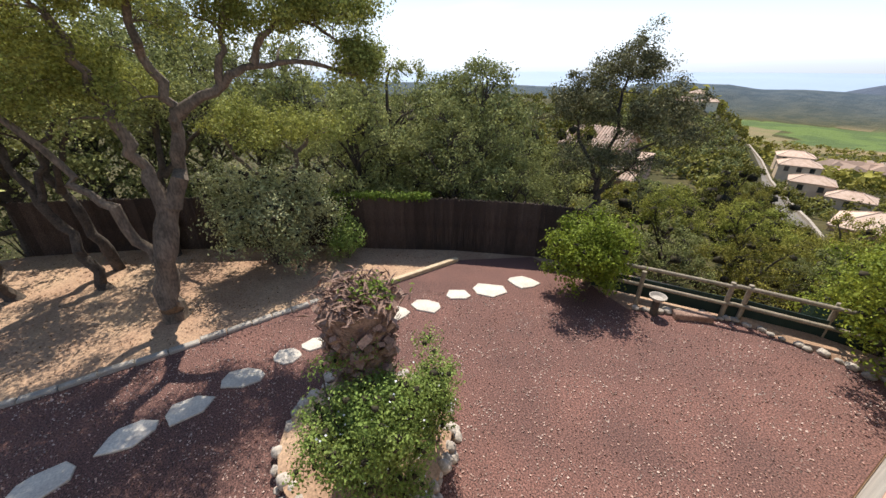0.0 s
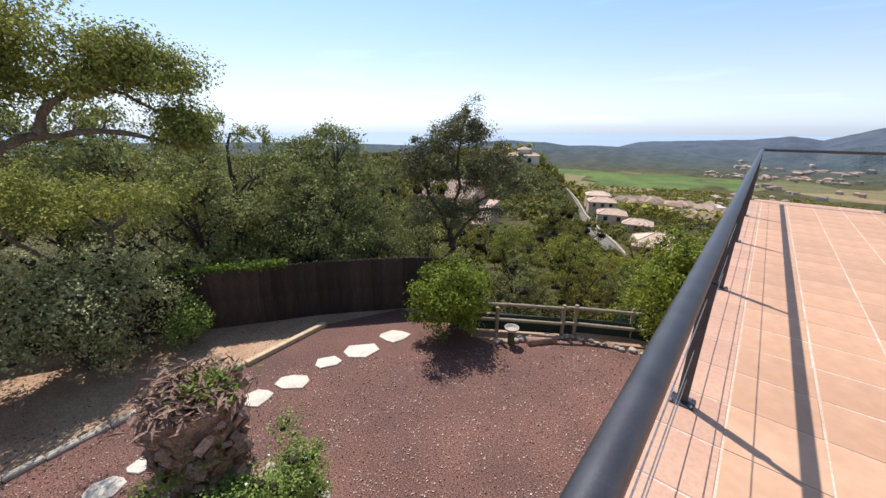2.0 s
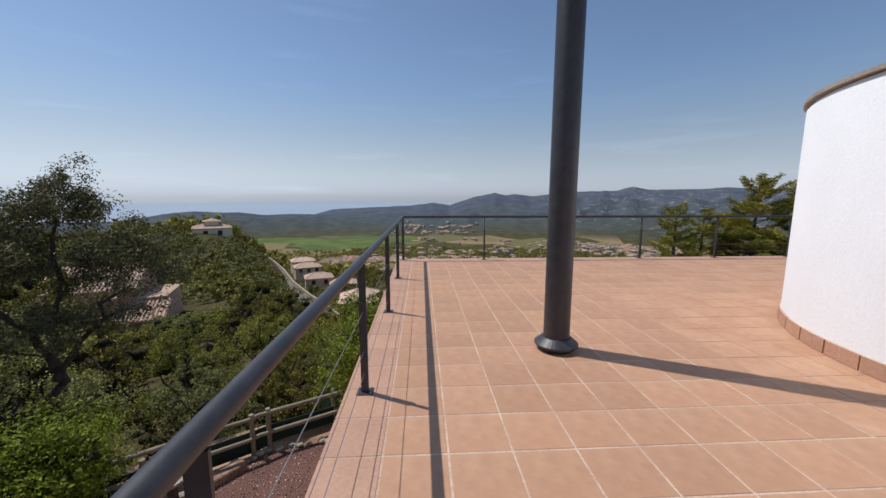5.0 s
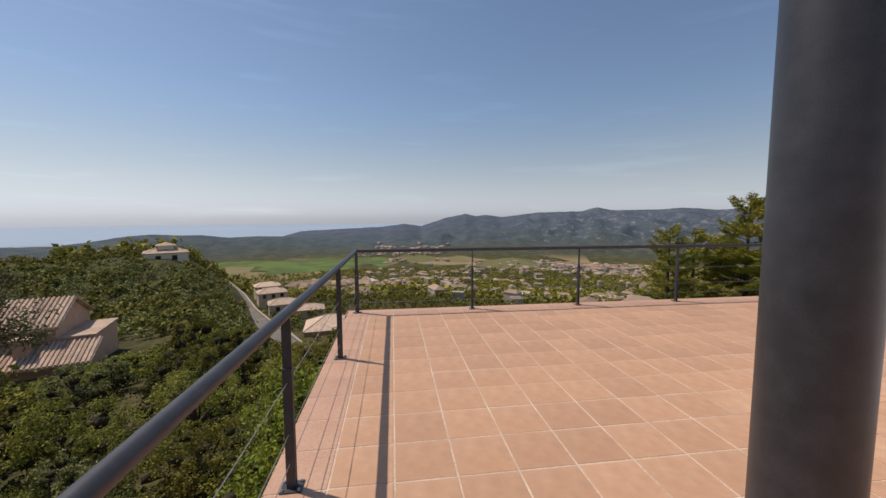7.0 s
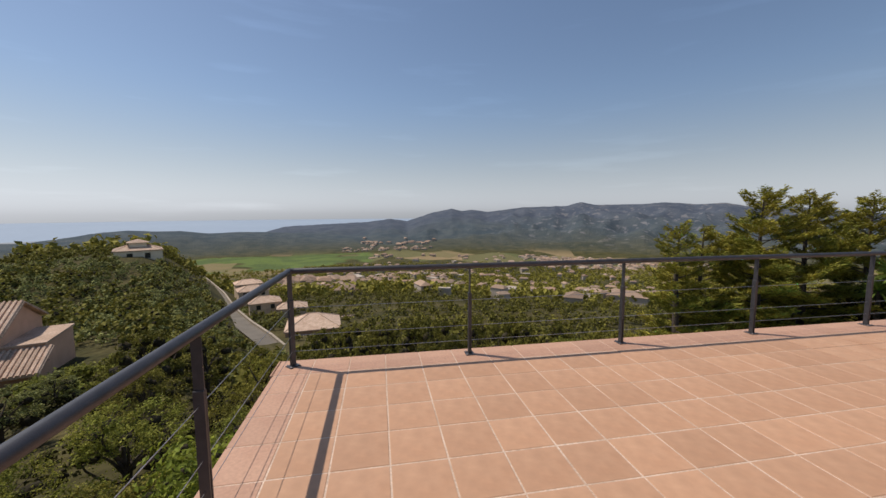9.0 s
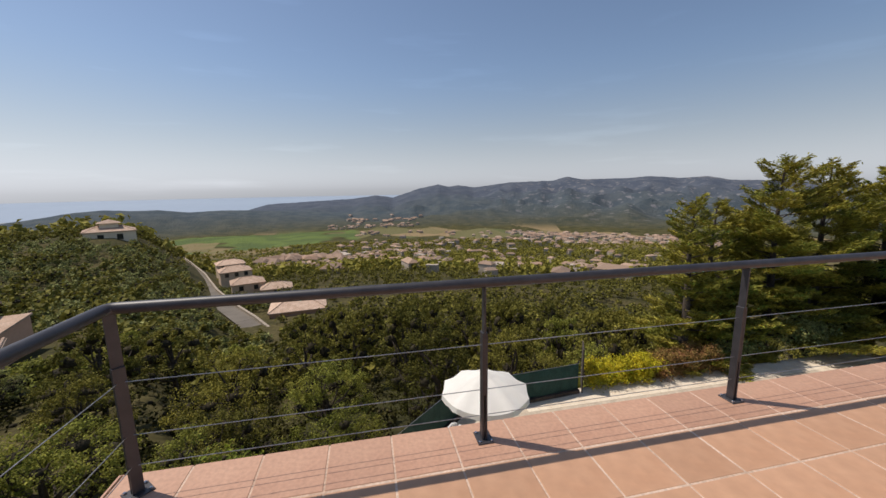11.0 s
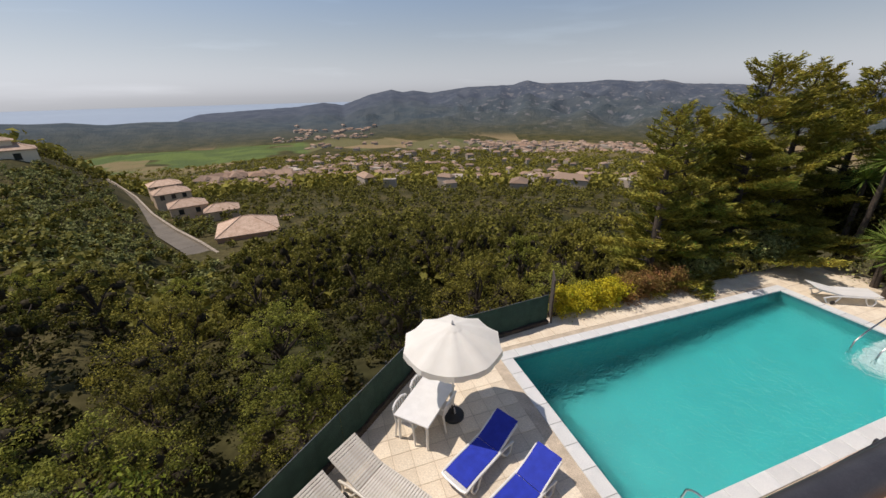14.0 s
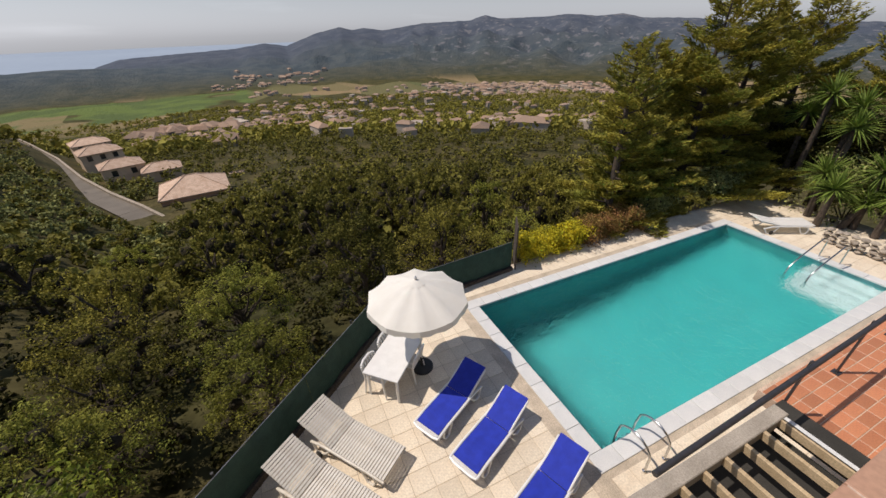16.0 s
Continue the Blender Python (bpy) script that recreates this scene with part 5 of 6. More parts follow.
for k in range(N * 4):
    q = (k + 1) % (N * 4)
    f.append((2 * k, 2 * k + 1, 2 * q + 1, 2 * q))
part("valance", gg.add(v, f), M["canvas"], can)
part("vent", Geo().lathe([(0.20, 2.452), (0.12, 2.487), (0.03, 2.52)], 20), M["canvas"], can, smooth=True)
part("finial", Geo().lathe([(0.02, 2.53), (0.03, 2.56), (0.01, 2.62)], 10), M["white_plastic"], t)
for k in range(N):
    a = 2 * math.pi * k / N
    part("rib", Geo().tube([(0.03 * math.cos(a), 0.03 * math.sin(a), 2.47), (R0 * math.cos(a), R0 * math.sin(a), 2.07)], 0.008, 5), M["white_plastic"], t)

# table and chairs
t = thing("garden_table", "white plastic rectangular garden table", "table", (3.22, 5.86, DZ), 45)
part("tabletop", Geo().box(-0.66, 0.66, -0.41, 0.41, 0.70, 0.735, 0.012), M["white_plastic"], t)
part("apron", Geo().box(-0.60, 0.60, -0.36, 0.36, 0.68, 0.70), M["white_plastic"], t)
for sx0 in (-0.57, 0.57):
    for sy0 in (-0.33, 0.33):
        part("leg", Geo().tube([(sx0, sy0, 0.66), (sx0 * 1.03, sy0 * 1.03, 0)], [0.035, 0.026], 8), M["white_plastic"], t, smooth=True)


def plastic_chair(at, turn):
    t = thing("garden_chair", "white moulded plastic garden chair with armrests", "chair", at, turn, group="chairs round the garden table")
    part("seat", Geo().box(-0.22, 0.22, -0.21, 0.21, 0.405, 0.43, 0.01), M["white_plastic"], t)
    for i in range(5):
        y = -0.17 + i * 0.085
        part("back_slat", Geo().tube([(-0.20, y, 0.42), (-0.25, y, 0.62), (-0.30, y, 0.80)], 0.02, 6), M["white_plastic"], t, smooth=True)
    part("top_rail", Geo().tube([(-0.29, -0.22, 0.78), (-0.31, -0.1, 0.83), (-0.31, 0.1, 0.83), (-0.29, 0.22, 0.78)], 0.028, 8), M["white_plastic"], t, smooth=True)
    for s in (-0.24, 0.24):
        part("armrest", Geo().tube([(-0.27, s, 0.64), (0.0, s * 1.05, 0.65), (0.2, s * 1.05, 0.62)], 0.024, 7), M["white_plastic"], t, smooth=True)
        part("leg", Geo().tube([(0.2, s * 1.05, 0.63), (0.21, s, 0.42), (0.25, s * 1.05, 0.0)], [0.022, 0.026, 0.02], 7), M["white_plastic"], t, smooth=True)
        part("leg", Geo().tube([(-0.28, s, 0.78), (-0.21, s, 0.42), (-0.27, s * 1.05, 0.0)], [0.02, 0.026, 0.02], 7), M["white_plastic"], t, smooth=True)
    return t


ch = plastic_chair((3.22 - 0.13 + 0.25, 5.86 + 0.13 + 0.25, DZ), -45)
copy_thing(ch, pose(3.22 - 0.13 - 0.25, 5.86 + 0.13 - 0.25, DZ, 0, 0, -47))
copy_thing(ch, pose(3.22 + 0.16 + 0.15, 5.86 - 0.16 + 0.15, DZ, 0, 0, 135))

# ---------- balcony railing and pergola ----------
bz = BALCONY_Z
single("balcony_rail", Geo().tube([(4.3, 0.98, bz + 1.0), (14.2, 1.20, bz + 1.0)], 0.03, 10), M["black_metal"], "round black handrail of the lower balcony", "handrail", True)
for x in (7.05, 8.55, 10.2, 11.9, 13.6):
    t = thing("balcony_post", "black flat steel post of the balcony rail", "railing post", (x, 1.09 + (x - 7) * 0.014, bz), group="balcony railing posts")
    part("post", Geo().box(-0.025, 0.025, -0.012, 0.012, 0, 0.98), M["black_metal"], t)
    part("base_plate", Geo().box(-0.06, 0.06, -0.05, 0.05, 0, 0.01), M["black_metal"], t)
t = thing("pergola", "timber pergola with dark cloth beside the balcony", "pergola", (4.0, 0.16, bz))
part("front_beam", Geo().box(0.0, 2.75, 0.78, 0.94, 0.18, 0.38, 0.01), M["concrete"], t, "pale weathered front beam")
part("end_beam", Geo().box(2.72, 3.0, 0.0, 0.95, 0.10, 0.30), M["dark_cloth"], t)
part("side_strip", Geo().box(2.62, 2.70, 0.0, 0.80, 0.30, 0.36), M["pool_edge"], t)
for i in range(8):
    part("rafter", Geo().box(0.18 + i * 0.345, 0.23 + i * 0.345, 0.0, 0.80, 0.24, 0.36, 0.005), M["wood"], t)
part("cloth", Geo().box(0.0, 2.7, 0.0, 0.9, 0.02, 0.06), M["dark_cloth"], t)
part("post", Geo().box(0.0, 0.12, 0.80, 0.92, -2.38, 0.18), M["wood"], t)
part("post", Geo().box(2.6, 2.72, 0.80, 0.92, -2.38, 0.18), M["wood"], t)
# dry stone wall at the far pool end
t = thing("stone_wall", "low pale dry stone wall behind the lounger", "wall", (18.85, 0.5, DZ))
rw = random.Random(5)
wall_meshes = [Geo().rock((0, 0, 0), 0.13, 900 + i, 0.5).mesh("wall_stone", M["rock"], True) for i in range(6)]
for lv in range(4):
    for i in range(19):
        part("wall_stone", wall_meshes[rw.randrange(6)], None, t, at=pose(rw.uniform(-.05, .1) - 0.01 * i, 0.24 * i + rw.uniform(0, .12), 0.07 + lv * 0.14, rw.uniform(-15, 15), 0, rw.uniform(0, 360)))

# ---------- planting round the pool ----------
def hedge(name, label, at, size, mat, seed, leaf):
    rgh = np.random.default_rng(seed)
    t = thing(name, label, "hedge", at)
    lx, ly, lz = size
    cc = np.stack([rgh.uniform(0, lx, 90), rgh.uniform(-ly / 2, ly / 2, 90), rgh.uniform(0.15, lz - 0.18, 90) + 0.08 * np.sin(np.arange(90))], 1)
    p, nr, sz = clump_leaves(cc, rgh.uniform(0.18, 0.30, 90), 130, rgh, leaf, 0.9)
    part("foliage", leaf_mesh("foliage", mat, p, nr, sz, rgh), None, t)
    gs = Geo()
    for i in range(int(lx / 0.4)):
        gs.tube([(0.2 + i * 0.4, 0, -0.02), (0.2 + i * 0.4 + rgh.normal(0, .05), rgh.normal(0, .08), lz * 0.7)], [0.025, 0.012], 5)
    part("woody_base", gs, M["dark_bark"], t)


hedge("hedge", "clipped hedge with bright yellow foliage beside the pool", (8.6, 8.72, DZ), (2.5, 0.8, 1.0), M["yellow_leaf"], 1, 0.075)
hedge("hedge", "clipped hedge with reddish green foliage beside the pool", (11.2, 8.72, DZ), (2.7, 0.8, 1.05), M["red_leaf"], 2, 0.075)


def yucca(at, trunks, seed, label):
    rgy = np.random.default_rng(seed)
    t = thing("yucca", label, "yucca", at, group="yuccas")
    for x, y, h, lx, ly in trunks:
        tip = (x + lx, y + ly, h)
        part("trunk", Geo().tube([(x, y, -0.1), (x + lx * 0.4, y + ly * 0.4, h * 0.5), tip], [0.13, 0.10, 0.09], 9), M["dark_bark"], t, smooth=True)
        gy = Geo()
        for i in range(150):
            el = math.asin(rgy.uniform(-0.55, 1.0))
            a = rgy.uniform(0, 2 * math.pi)
            L = rgy.uniform(0.7, 1.05)
            d = Vector((math.cos(a) * math.cos(el), math.sin(a) * math.cos(el), math.sin(el)))
            s = Vector((-math.sin(a), math.cos(a), 0)) * 0.028
            o = Vector(tip)
            m1, m2 = o + d * L * 0.5, o + d * L - Vector((0, 0, 0.10 * L * math.cos(el)))
            up = d.cross(s).normalized() * 0.012
            gy.add([tuple(o - s * 0.6), tuple(o + s * 0.6), tuple(m1 + s), tuple(m1 - up), tuple(m1 - s), tuple(m2)], [(0, 1, 3), (1, 2, 3), (0, 3, 4), (4, 3, 5), (3, 2, 5)])
        part("rosette", gy, M["yucca_leaf"], t)
    return t


yucca((19.85, 5.62, DZ), [(0, 0, 1.45, .05, 0), (0.55, -0.5, 1.05, .3, -.25), (0.7, 0.6, 1.75, 0, .1)], 3, "yucca with several bare trunks and spiky green rosettes")
yucca((20.5, 4.2, DZ), [(0, 0, 1.5, .1, 0), (0.5, -0.8, 1.8, .1, -.1), (0.2, 0.7, 2.2, 0, 0)], 4, "yucca with several bare trunks and spiky green rosettes")
yucca((21.6, 7.6, DZ), [(0, 0, 4.3, .1, 0), (0.4, -0.7, 3.9, 0, -.2), (0.3, 0.5, 3.5, 0, .1), (-.2, -1.2, 3.3, 0, 0)], 5, "tall old yucca with bare trunks and drooping rosettes")


def conifer(at, height, spread, seed, label, branches=60, droop=0.1):
    rgc = np.random.default_rng(seed)
    t = thing("cypress", label, "conifer", at, group="conifers by the pool")
    gt = Geo().tube([(0, 0, -0.3), (0.05, 0, height * 0.35), (0, 0.06, height * 0.7), (0, 0, height * 0.98)], [0.20, 0.15, 0.08, 0.02], 9)
    cs, ns, ss, al = [], [], [], []
    for i in range(branches):
        u = (i + rgc.uniform(0, 1)) / branches
        z = height * (0.10 + 0.88 * u)
        L = spread * (1 - u) ** 0.6 * rgc.uniform(0.45, 1.2) + 0.3
        a = i * 2.4 + rgc.normal(0, 0.8)
        rise = L * (0.18 + 0.55 * u - droop + rgc.normal(0, 0.12))
        e = Vector((math.cos(a) * L, math.sin(a) * L, z + rise))
        path = [Vector((0, 0, z)), Vector((math.cos(a) * L * 0.5, math.sin(a) * L * 0.5, z + rise * 0.35)), e]
        gt.tube(path, [0.035 * (1 - u) + 0.012, 0.02, 0.006], 5, caps=False)
        nsp = max(4, int(11 * L))
        for j in range(nsp):
            q = 0.25 + 0.78 * (j + 0.5) / nsp
            p = path[0].lerp(path[1], q * 2) if q < 0.5 else path[1].lerp(e, q * 2 - 1)
            side = Vector((-math.sin(a), math.cos(a), 0))
            for sgn in (-1, 1):
                tl = L * 0.42 * (1.15 - q) + 0.12
                dirv = (side * sgn + Vector((math.cos(a), math.sin(a), 0.25)) * 0.8).normalized()
                k = max(6, int(tl * 25))
                uu = rgc.uniform(0, 1, k)
                pp = np.array(p)[None] + np.array(dirv)[None] * (uu * tl)[:, None] + rgc.normal(0, 0.05, (k, 3)) * (1.5 - uu)[:, None]
                cs.append(pp)
                ns.append(np.tile([0, 0, 1.0], (k, 1)) + rgc.normal(0, 0.5, (k, 3)))
                ss.append(rgc.uniform(0.08, 0.16, k))
                al.append(np.tile(np.array(dirv) + np.array([0, 0, 0.25]), (k, 1)))
    part("trunk", gt, M["dark_bark"], t, smooth=True)
    part("foliage", leaf_mesh("foliage", M["conifer_leaf"], np.concatenate(cs), np.concatenate(ns), np.concatenate(ss), rgc, 1.7, 0.36, along=np.concatenate(al)), None, t)
    return t


LC = "spreading cypress with feathery yellow-green sprays beside the pool"
conifer((18.4, 10.4, -6.3), 8.9, 3.2, 1, LC, 80)
conifer((21.3, 10.6, -6.0), 8.4, 3.2, 2, LC, 70)
conifer((24.2, 10.0, -5.8), 8.0, 3.0, 7, LC, 70)
conifer((16.2, 11.3, -6.6), 7.4, 2.4, 3, LC, 56)
conifer((13.6, 9.9, -6.4), 7.5, 1.5, 4, LC, 60)
conifer((15.2, 10.0, -6.3), 4.6, 2.2, 5, LC, 50)
conifer((25.8, 7.0, -5.8), 7.0, 3.0, 8, LC, 60)
# dark planting behind the far end of the pool
make_shrub("evergreen_shrub", "dark evergreen shrub behind the yuccas", (21.8, 5.6, DZ - 0.2), (1.6, 2.2, 1.6), 90, 0.4, 90, 0.11, M["holm_leaf"], 61)
make_shrub("evergreen_shrub", "dark evergreen shrub behind the yuccas", (18.8, 9.0, DZ - 0.2), (1.7, 0.9, 1.1), 60, 0.35, 90, 0.10, M["holm_leaf"], 62)
make_shrub("evergreen_shrub", "dark evergreen shrub behind the yuccas", (15.4, 9.2, DZ - 0.2), (1.6, 0.7, 0.8), 50, 0.3, 90, 0.10, M["holm_leaf"], 63)

# these shrubs take the leaf colour with shade painted into it
for x, y, w, h, sd in ((22.6, 4.2, 1.7, 2.3, 64), (22.8, 8.4, 1.9, 2.6, 65), (22.2, 2.0, 1.6, 2.0, 66), (24.2, 6.2, 1.8, 3.2, 67)):
    make_shrub("evergreen_shrub", "dark evergreen shrub behind the yuccas", (x, y, DZ - 0.2), (1.4, w, h), 90, 0.42, 80, 0.11, M["under_leaf_shade"], sd)

# ---------- garden trees ----------
for x, y, w, h, sd in ((-14.6, -9.3, 1.9, 2.8, 71), (-12.9, -5.9, 1.7, 2.6, 72), (-16.4, -13.2, 2.1, 3.1, 73), (-10.2, -2.6, 1.5, 2.0, 74), (-17.6, -17.0, 2.2, 3.2, 75), (-15.3, -11.4, 1.9, 2.9, 76), (-13.6, -7.6, 1.7, 2.7, 77)):
    make_shrub("holm_thicket", "dark dense evergreen thicket behind the fence", (x, y, -6.2), (w, w, h), 75, 0.42, 60, 0.11, M["holm_leaf"], sd, group="thickets behind the fence")
make_tree.leaf_mat = M["oak_leaf"]
OAK = [
    ([(0, 0, -0.2), (0.09, -0.12, 0.5), (0.02, 0.15, 1.7), (-0.06, 0.55, 2.7)], 0.27, 0.21),
    ([(0.0, 0.3, 2.2), (0.0, 0.35, 3.2), (0.02, 0.2, 4.0), (0.05, 0.04, 4.8), (0.2, -0.2, 6.0)], 0.17, 0.06),
    ([(-0.06, 0.5, 2.6), (-0.1, 1.0, 3.6), (0.0, 1.08, 4.5), (0.11, 0.9, 5.4), (0.31, 0.9, 6.4)], 0.18, 0.05),
    ([(0.0, 1.1, 4.4), (0.25, 2.0, 4.95), (0.47, 2.62, 5.3), (0.9, 3.6, 5.3), (1.3, 4.4, 5.1)], 0.12, 0.025),
    ([(0.47, 2.62, 5.3), (0.6, 2.8, 5.65), (0.72, 3.06, 5.95), (1.0, 3.57, 5.98), (1.25, 4.2, 5.6)], 0.08, 0.02),
    ([(0.25, 2.0, 4.95), (0.4, 2.2, 5.7), (0.6, 2.5, 6.5)], 0.08, 0.03),
    ([(0.05, 0.0, 1.5), (-0.06, -0.38, 2.6), (-0.22, -0.94, 3.4), (-0.22, -1.5, 4.6)], 0.12, 0.05),
]
make_tree("cork_oak", "gnarled cork oak with forked trunk and open crown", (-9.45, -12.03, GARDEN_Z - 0.03), OAK,
          [((0.9, 3.9, 6.3), (1.1, 1.25, 0.85), 0.22), ((0.5, 2.1, 6.8), (1.4, 1.4, 1.0), 0.20), ((0.2, 0.5, 6.5), (1.6, 1.6, 1.2), 0.24), ((0.0, -1.4, 5.8), (1.6, 1.6, 1.3), 0.22), ((1.2, 4.5, 5.3), (0.5, 0.6, 0.7), 0.10), ((-0.6, -0.3, 5.0), (1.9, 1.9, 1.1), 0.22), ((0.3, 2.6, 6.0), (1.2, 1.5, 0.8), 0.12), ((1.9, 0.6, 7.2), (1.4, 1.7, 0.8), 0.20), ((1.9, -1.9, 6.9), (1.4, 1.6, 0.8), 0.18), ((0.6, -3.6, 6.3), (1.5, 1.5, 1.0), 0.16)], 600, 0.31, 110, 0.064, M["bark"], 3, leaf_w=0.55, twig_r=0.016, low=-0.6, inner=0.35)
make_tree("cork_oak", "younger cork oak with bright foliage behind the tall one", (-11.3, -9.6, GARDEN_Z - 0.03),
          [([(0, 0, -0.2), (0.1, 0.2, 1.4), (0.1, 0.7, 2.6), (0.2, 1.4, 3.6)], 0.15, 0.05), ([(0.1, 0.4, 1.9), (0.2, -0.4, 3.0), (0.3, -0.8, 3.9)], 0.09, 0.03)],
          [((0.3, 1.3, 3.7), (1.2, 1.8, 1.0), 0.6), ((0.2, -0.3, 4.0), (1.2, 1.3, 0.9), 0.4)], 95, 0.32, 110, 0.07, M["bark"], 13, leaf_w=0.55, twig_r=0.016)
make_tree.leaf_mat = M["holm_leaf"]
for (x, y, lean, s) in ((-11.75, -13.75, (-0.6, -1.0), 5), (-13.0, -13.8, (0.2, -0.6), 6), (-13.1, -12.4, (-0.3, 0.6), 7), (-12.2, -15.6, (0.2, -0.9), 8)):
    make_tree("holm_oak", "slender dark-trunked oak leaning over sandy ground", (x, y, GARDEN_Z - 0.03),
              [([(0, 0, -0.2), (lean[0] * .3, lean[1] * .3, 1.2), (lean[0] * .6, lean[1] * .6, 2.4), (lean[0], lean[1], 4.0)], 0.16, 0.08), ([(lean[0] * .6, lean[1] * .6, 2.4), (lean[0] + .6, lean[1] + .9, 3.6), (lean[0] + .9, lean[1] + 1.6, 4.6)], 0.09, 0.03)],
              [((lean[0], lean[1], 4.9), (2.3, 2.3, 1.5), 0.6), ((lean[0] + .6, lean[1] + 1.0, 4.3), (1.8, 1.8, 1.3), 0.4)], 95, 0.36, 90, 0.085, M["dark_bark"], s, leaf_w=0.55, group="slender garden oaks")
make_shrub("wild_olive", "tall dense grey-green bush against the fence", (-10.9, -9.6, GARDEN_Z), (1.6, 2.1, 1.85), 240, 0.33, 110, 0.075, M["grey_leaf"], 41, stems=9)
make_shrub("wild_olive", "dense grey-green bush with bright lower shoots against the fence", (-10.3, -7.75, GARDEN_Z), (0.7, 0.7, 0.75), 45, 0.25, 90, 0.07, M["shrub_leaf"], 42)
make_shrub("mastic_bush", "bright green rounded bush at the end of the gravel", (-5.45, -3.0, GARDEN_Z + 0.15), (1.3, 1.35, 1.12), 170, 0.29, 115, 0.08, M["bright_leaf"], 43)
make_shrub("mastic_bush", "yellow-green bush growing up beside the terrace wall", (-0.95, 0.2, GARDEN_Z - 0.1), (0.85, 1.55, 1.8), 210, 0.32, 110, 0.08, M["olive_leaf"], 44, stems=10)
make_shrub("mastic_bush", "yellow-green bush growing below the terrace corner", (-1.6, 3.0, GARDEN_Z - 1.5), (1.6, 1.6, 1.7), 150, 0.33, 100, 0.085, M["olive_leaf"], 45, stems=8)

make_tree.leaf_mat = M["backlit_leaf"]
make_tree("holm_oak", "open holm oak with sparse upper crown behind the fence", (-8.1, -0.15, -5.2),
          [([(0, 0, -0.3), (0.1, 0.1, 1.5), (0.0, 0.3, 3.0), (0.1, 0.5, 4.6), (-0.1, 0.9, 6.6)], 0.16, 0.03), ([(0.0, 0.3, 3.0), (-0.7, 0.0, 4.2), (-1.1, -0.3, 5.4)], 0.08, 0.03), ([(0.05, 0.2, 2.4), (0.8, 0.5, 3.6), (1.3, 0.9, 4.6)], 0.08, 0.03)],
          [((0.0, 0.8, 6.3), (1.25, 1.25, 1.2), 0.24), ((-0.9, -0.1, 5.2), (1.5, 1.5, 1.3), 0.28), ((1.3, 1.0, 5.0), (1.5, 1.5, 1.2), 0.26), ((0, 0.2, 3.6), (2.1, 2.1, 1.0), 0.22)], 330, 0.29, 125, 0.072, M["dark_bark"], 21, leaf_w=0.55, twig_r=0.018)

# prototypes of slope trees, copied over the hillside: detailed ones near by, plainer ones further off
def lobed_oak(height, spread, lobes, clumps, leaves, leaf, mat, seed, at, crown_inside, inner=0.7):
    """Evergreen oak whose crown is heaped up from rounded lobes of leaf clumps, with gaps darkened by shade-coloured
    cores.
    """
    rgo = np.random.default_rng(seed)
    t = thing("holm_oak", "rounded evergreen oak on the slope", "tree", at, group="slope oaks")
    g = Geo()
    g.tube([(0, 0, -1.6), (0.1, 0.05, 0.4), (0.02, 0.16, height * 0.35), (0.1, 0.1, height * 0.7)], [0.17, 0.15, 0.12, 0.04], 8)
    cc, cr, kc, kr = [], [], [], []
    for i in range(lobes):
        u = (i + 0.5) / lobes
        a = i * 2.4 + rgo.normal(0, 0.35)
        zz = height * (0.34 + 0.56 * u + rgo.normal(0, 0.035))
        rad = spread * math.sqrt(max(0.04, 1 - (1.35 * u - 0.35) ** 2)) * rgo.uniform(0.45, 0.95)
        c = np.array((math.cos(a) * rad, math.sin(a) * rad, zz))
        lr = spread * rgo.uniform(0.26, 0.43) * (1.08 - 0.3 * u)
        kc.append(c - np.array((0, 0, lr * 0.2)))
        kr.append(lr * inner)
        path = curve_pts((0.05, 0.1, height * (0.18 + 0.4 * u)), c, rgo)
        g.tube(path, [0.06, 0.052, 0.043, 0.034, 0.024, 0.012], 5, caps=False)
        d = rgo.normal(0, 1, (clumps, 3))
        d[:, 2] = np.abs(d[:, 2]) - 0.12
        d /= np.linalg.norm(d, axis=1)[:, None]
        q = c + d * lr * rgo.uniform(0.82, 1.1, (clumps, 1)) * np.array((1, 1, 0.8))
        cc.append(q)
        cr.append(np.full(clumps, lr) * rgo.uniform(0.26, 0.44, clumps))
        # twigs out to every second clump
        if crown_inside:
            for e in q[:: 2]:
                g.tube(curve_pts(path[4], e, rgo, 0.08, 3), [0.014, 0.011, 0.008, 0.004], 4, caps=False)
    part("trunk", g, M["dark_bark"], t, smooth=True)
    p, nr, sz = clump_leaves(np.concatenate(cc), np.concatenate(cr), leaves, rgo, leaf, 0.85)
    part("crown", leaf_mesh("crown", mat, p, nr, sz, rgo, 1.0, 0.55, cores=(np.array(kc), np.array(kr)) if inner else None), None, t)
    return t


PROTO, PROTO_FAR = [], []
for i, (hh, ww, leafm) in enumerate(((5.0, 2.0, "holm_leaf"), (5.0, 2.3, "maquis_leaf"), (4.6, 2.1, "fresh_leaf"), (5.2, 1.8, "maquis_leaf"))):
    PROTO.append(lobed_oak(hh, ww, 17, 14, 42, 0.09, M[leafm], 200 + i, (-14.0 - 3.2 * i, -2.2 + 3.1 * i, -6.2), True, 0.42))
    PROTO_FAR.append(lobed_oak(hh, ww, 14, 10, 24, 0.16, M[leafm], 210 + i, (-17.0 - 3.2 * i, -1.2 + 3.1 * i, -6.2), False))
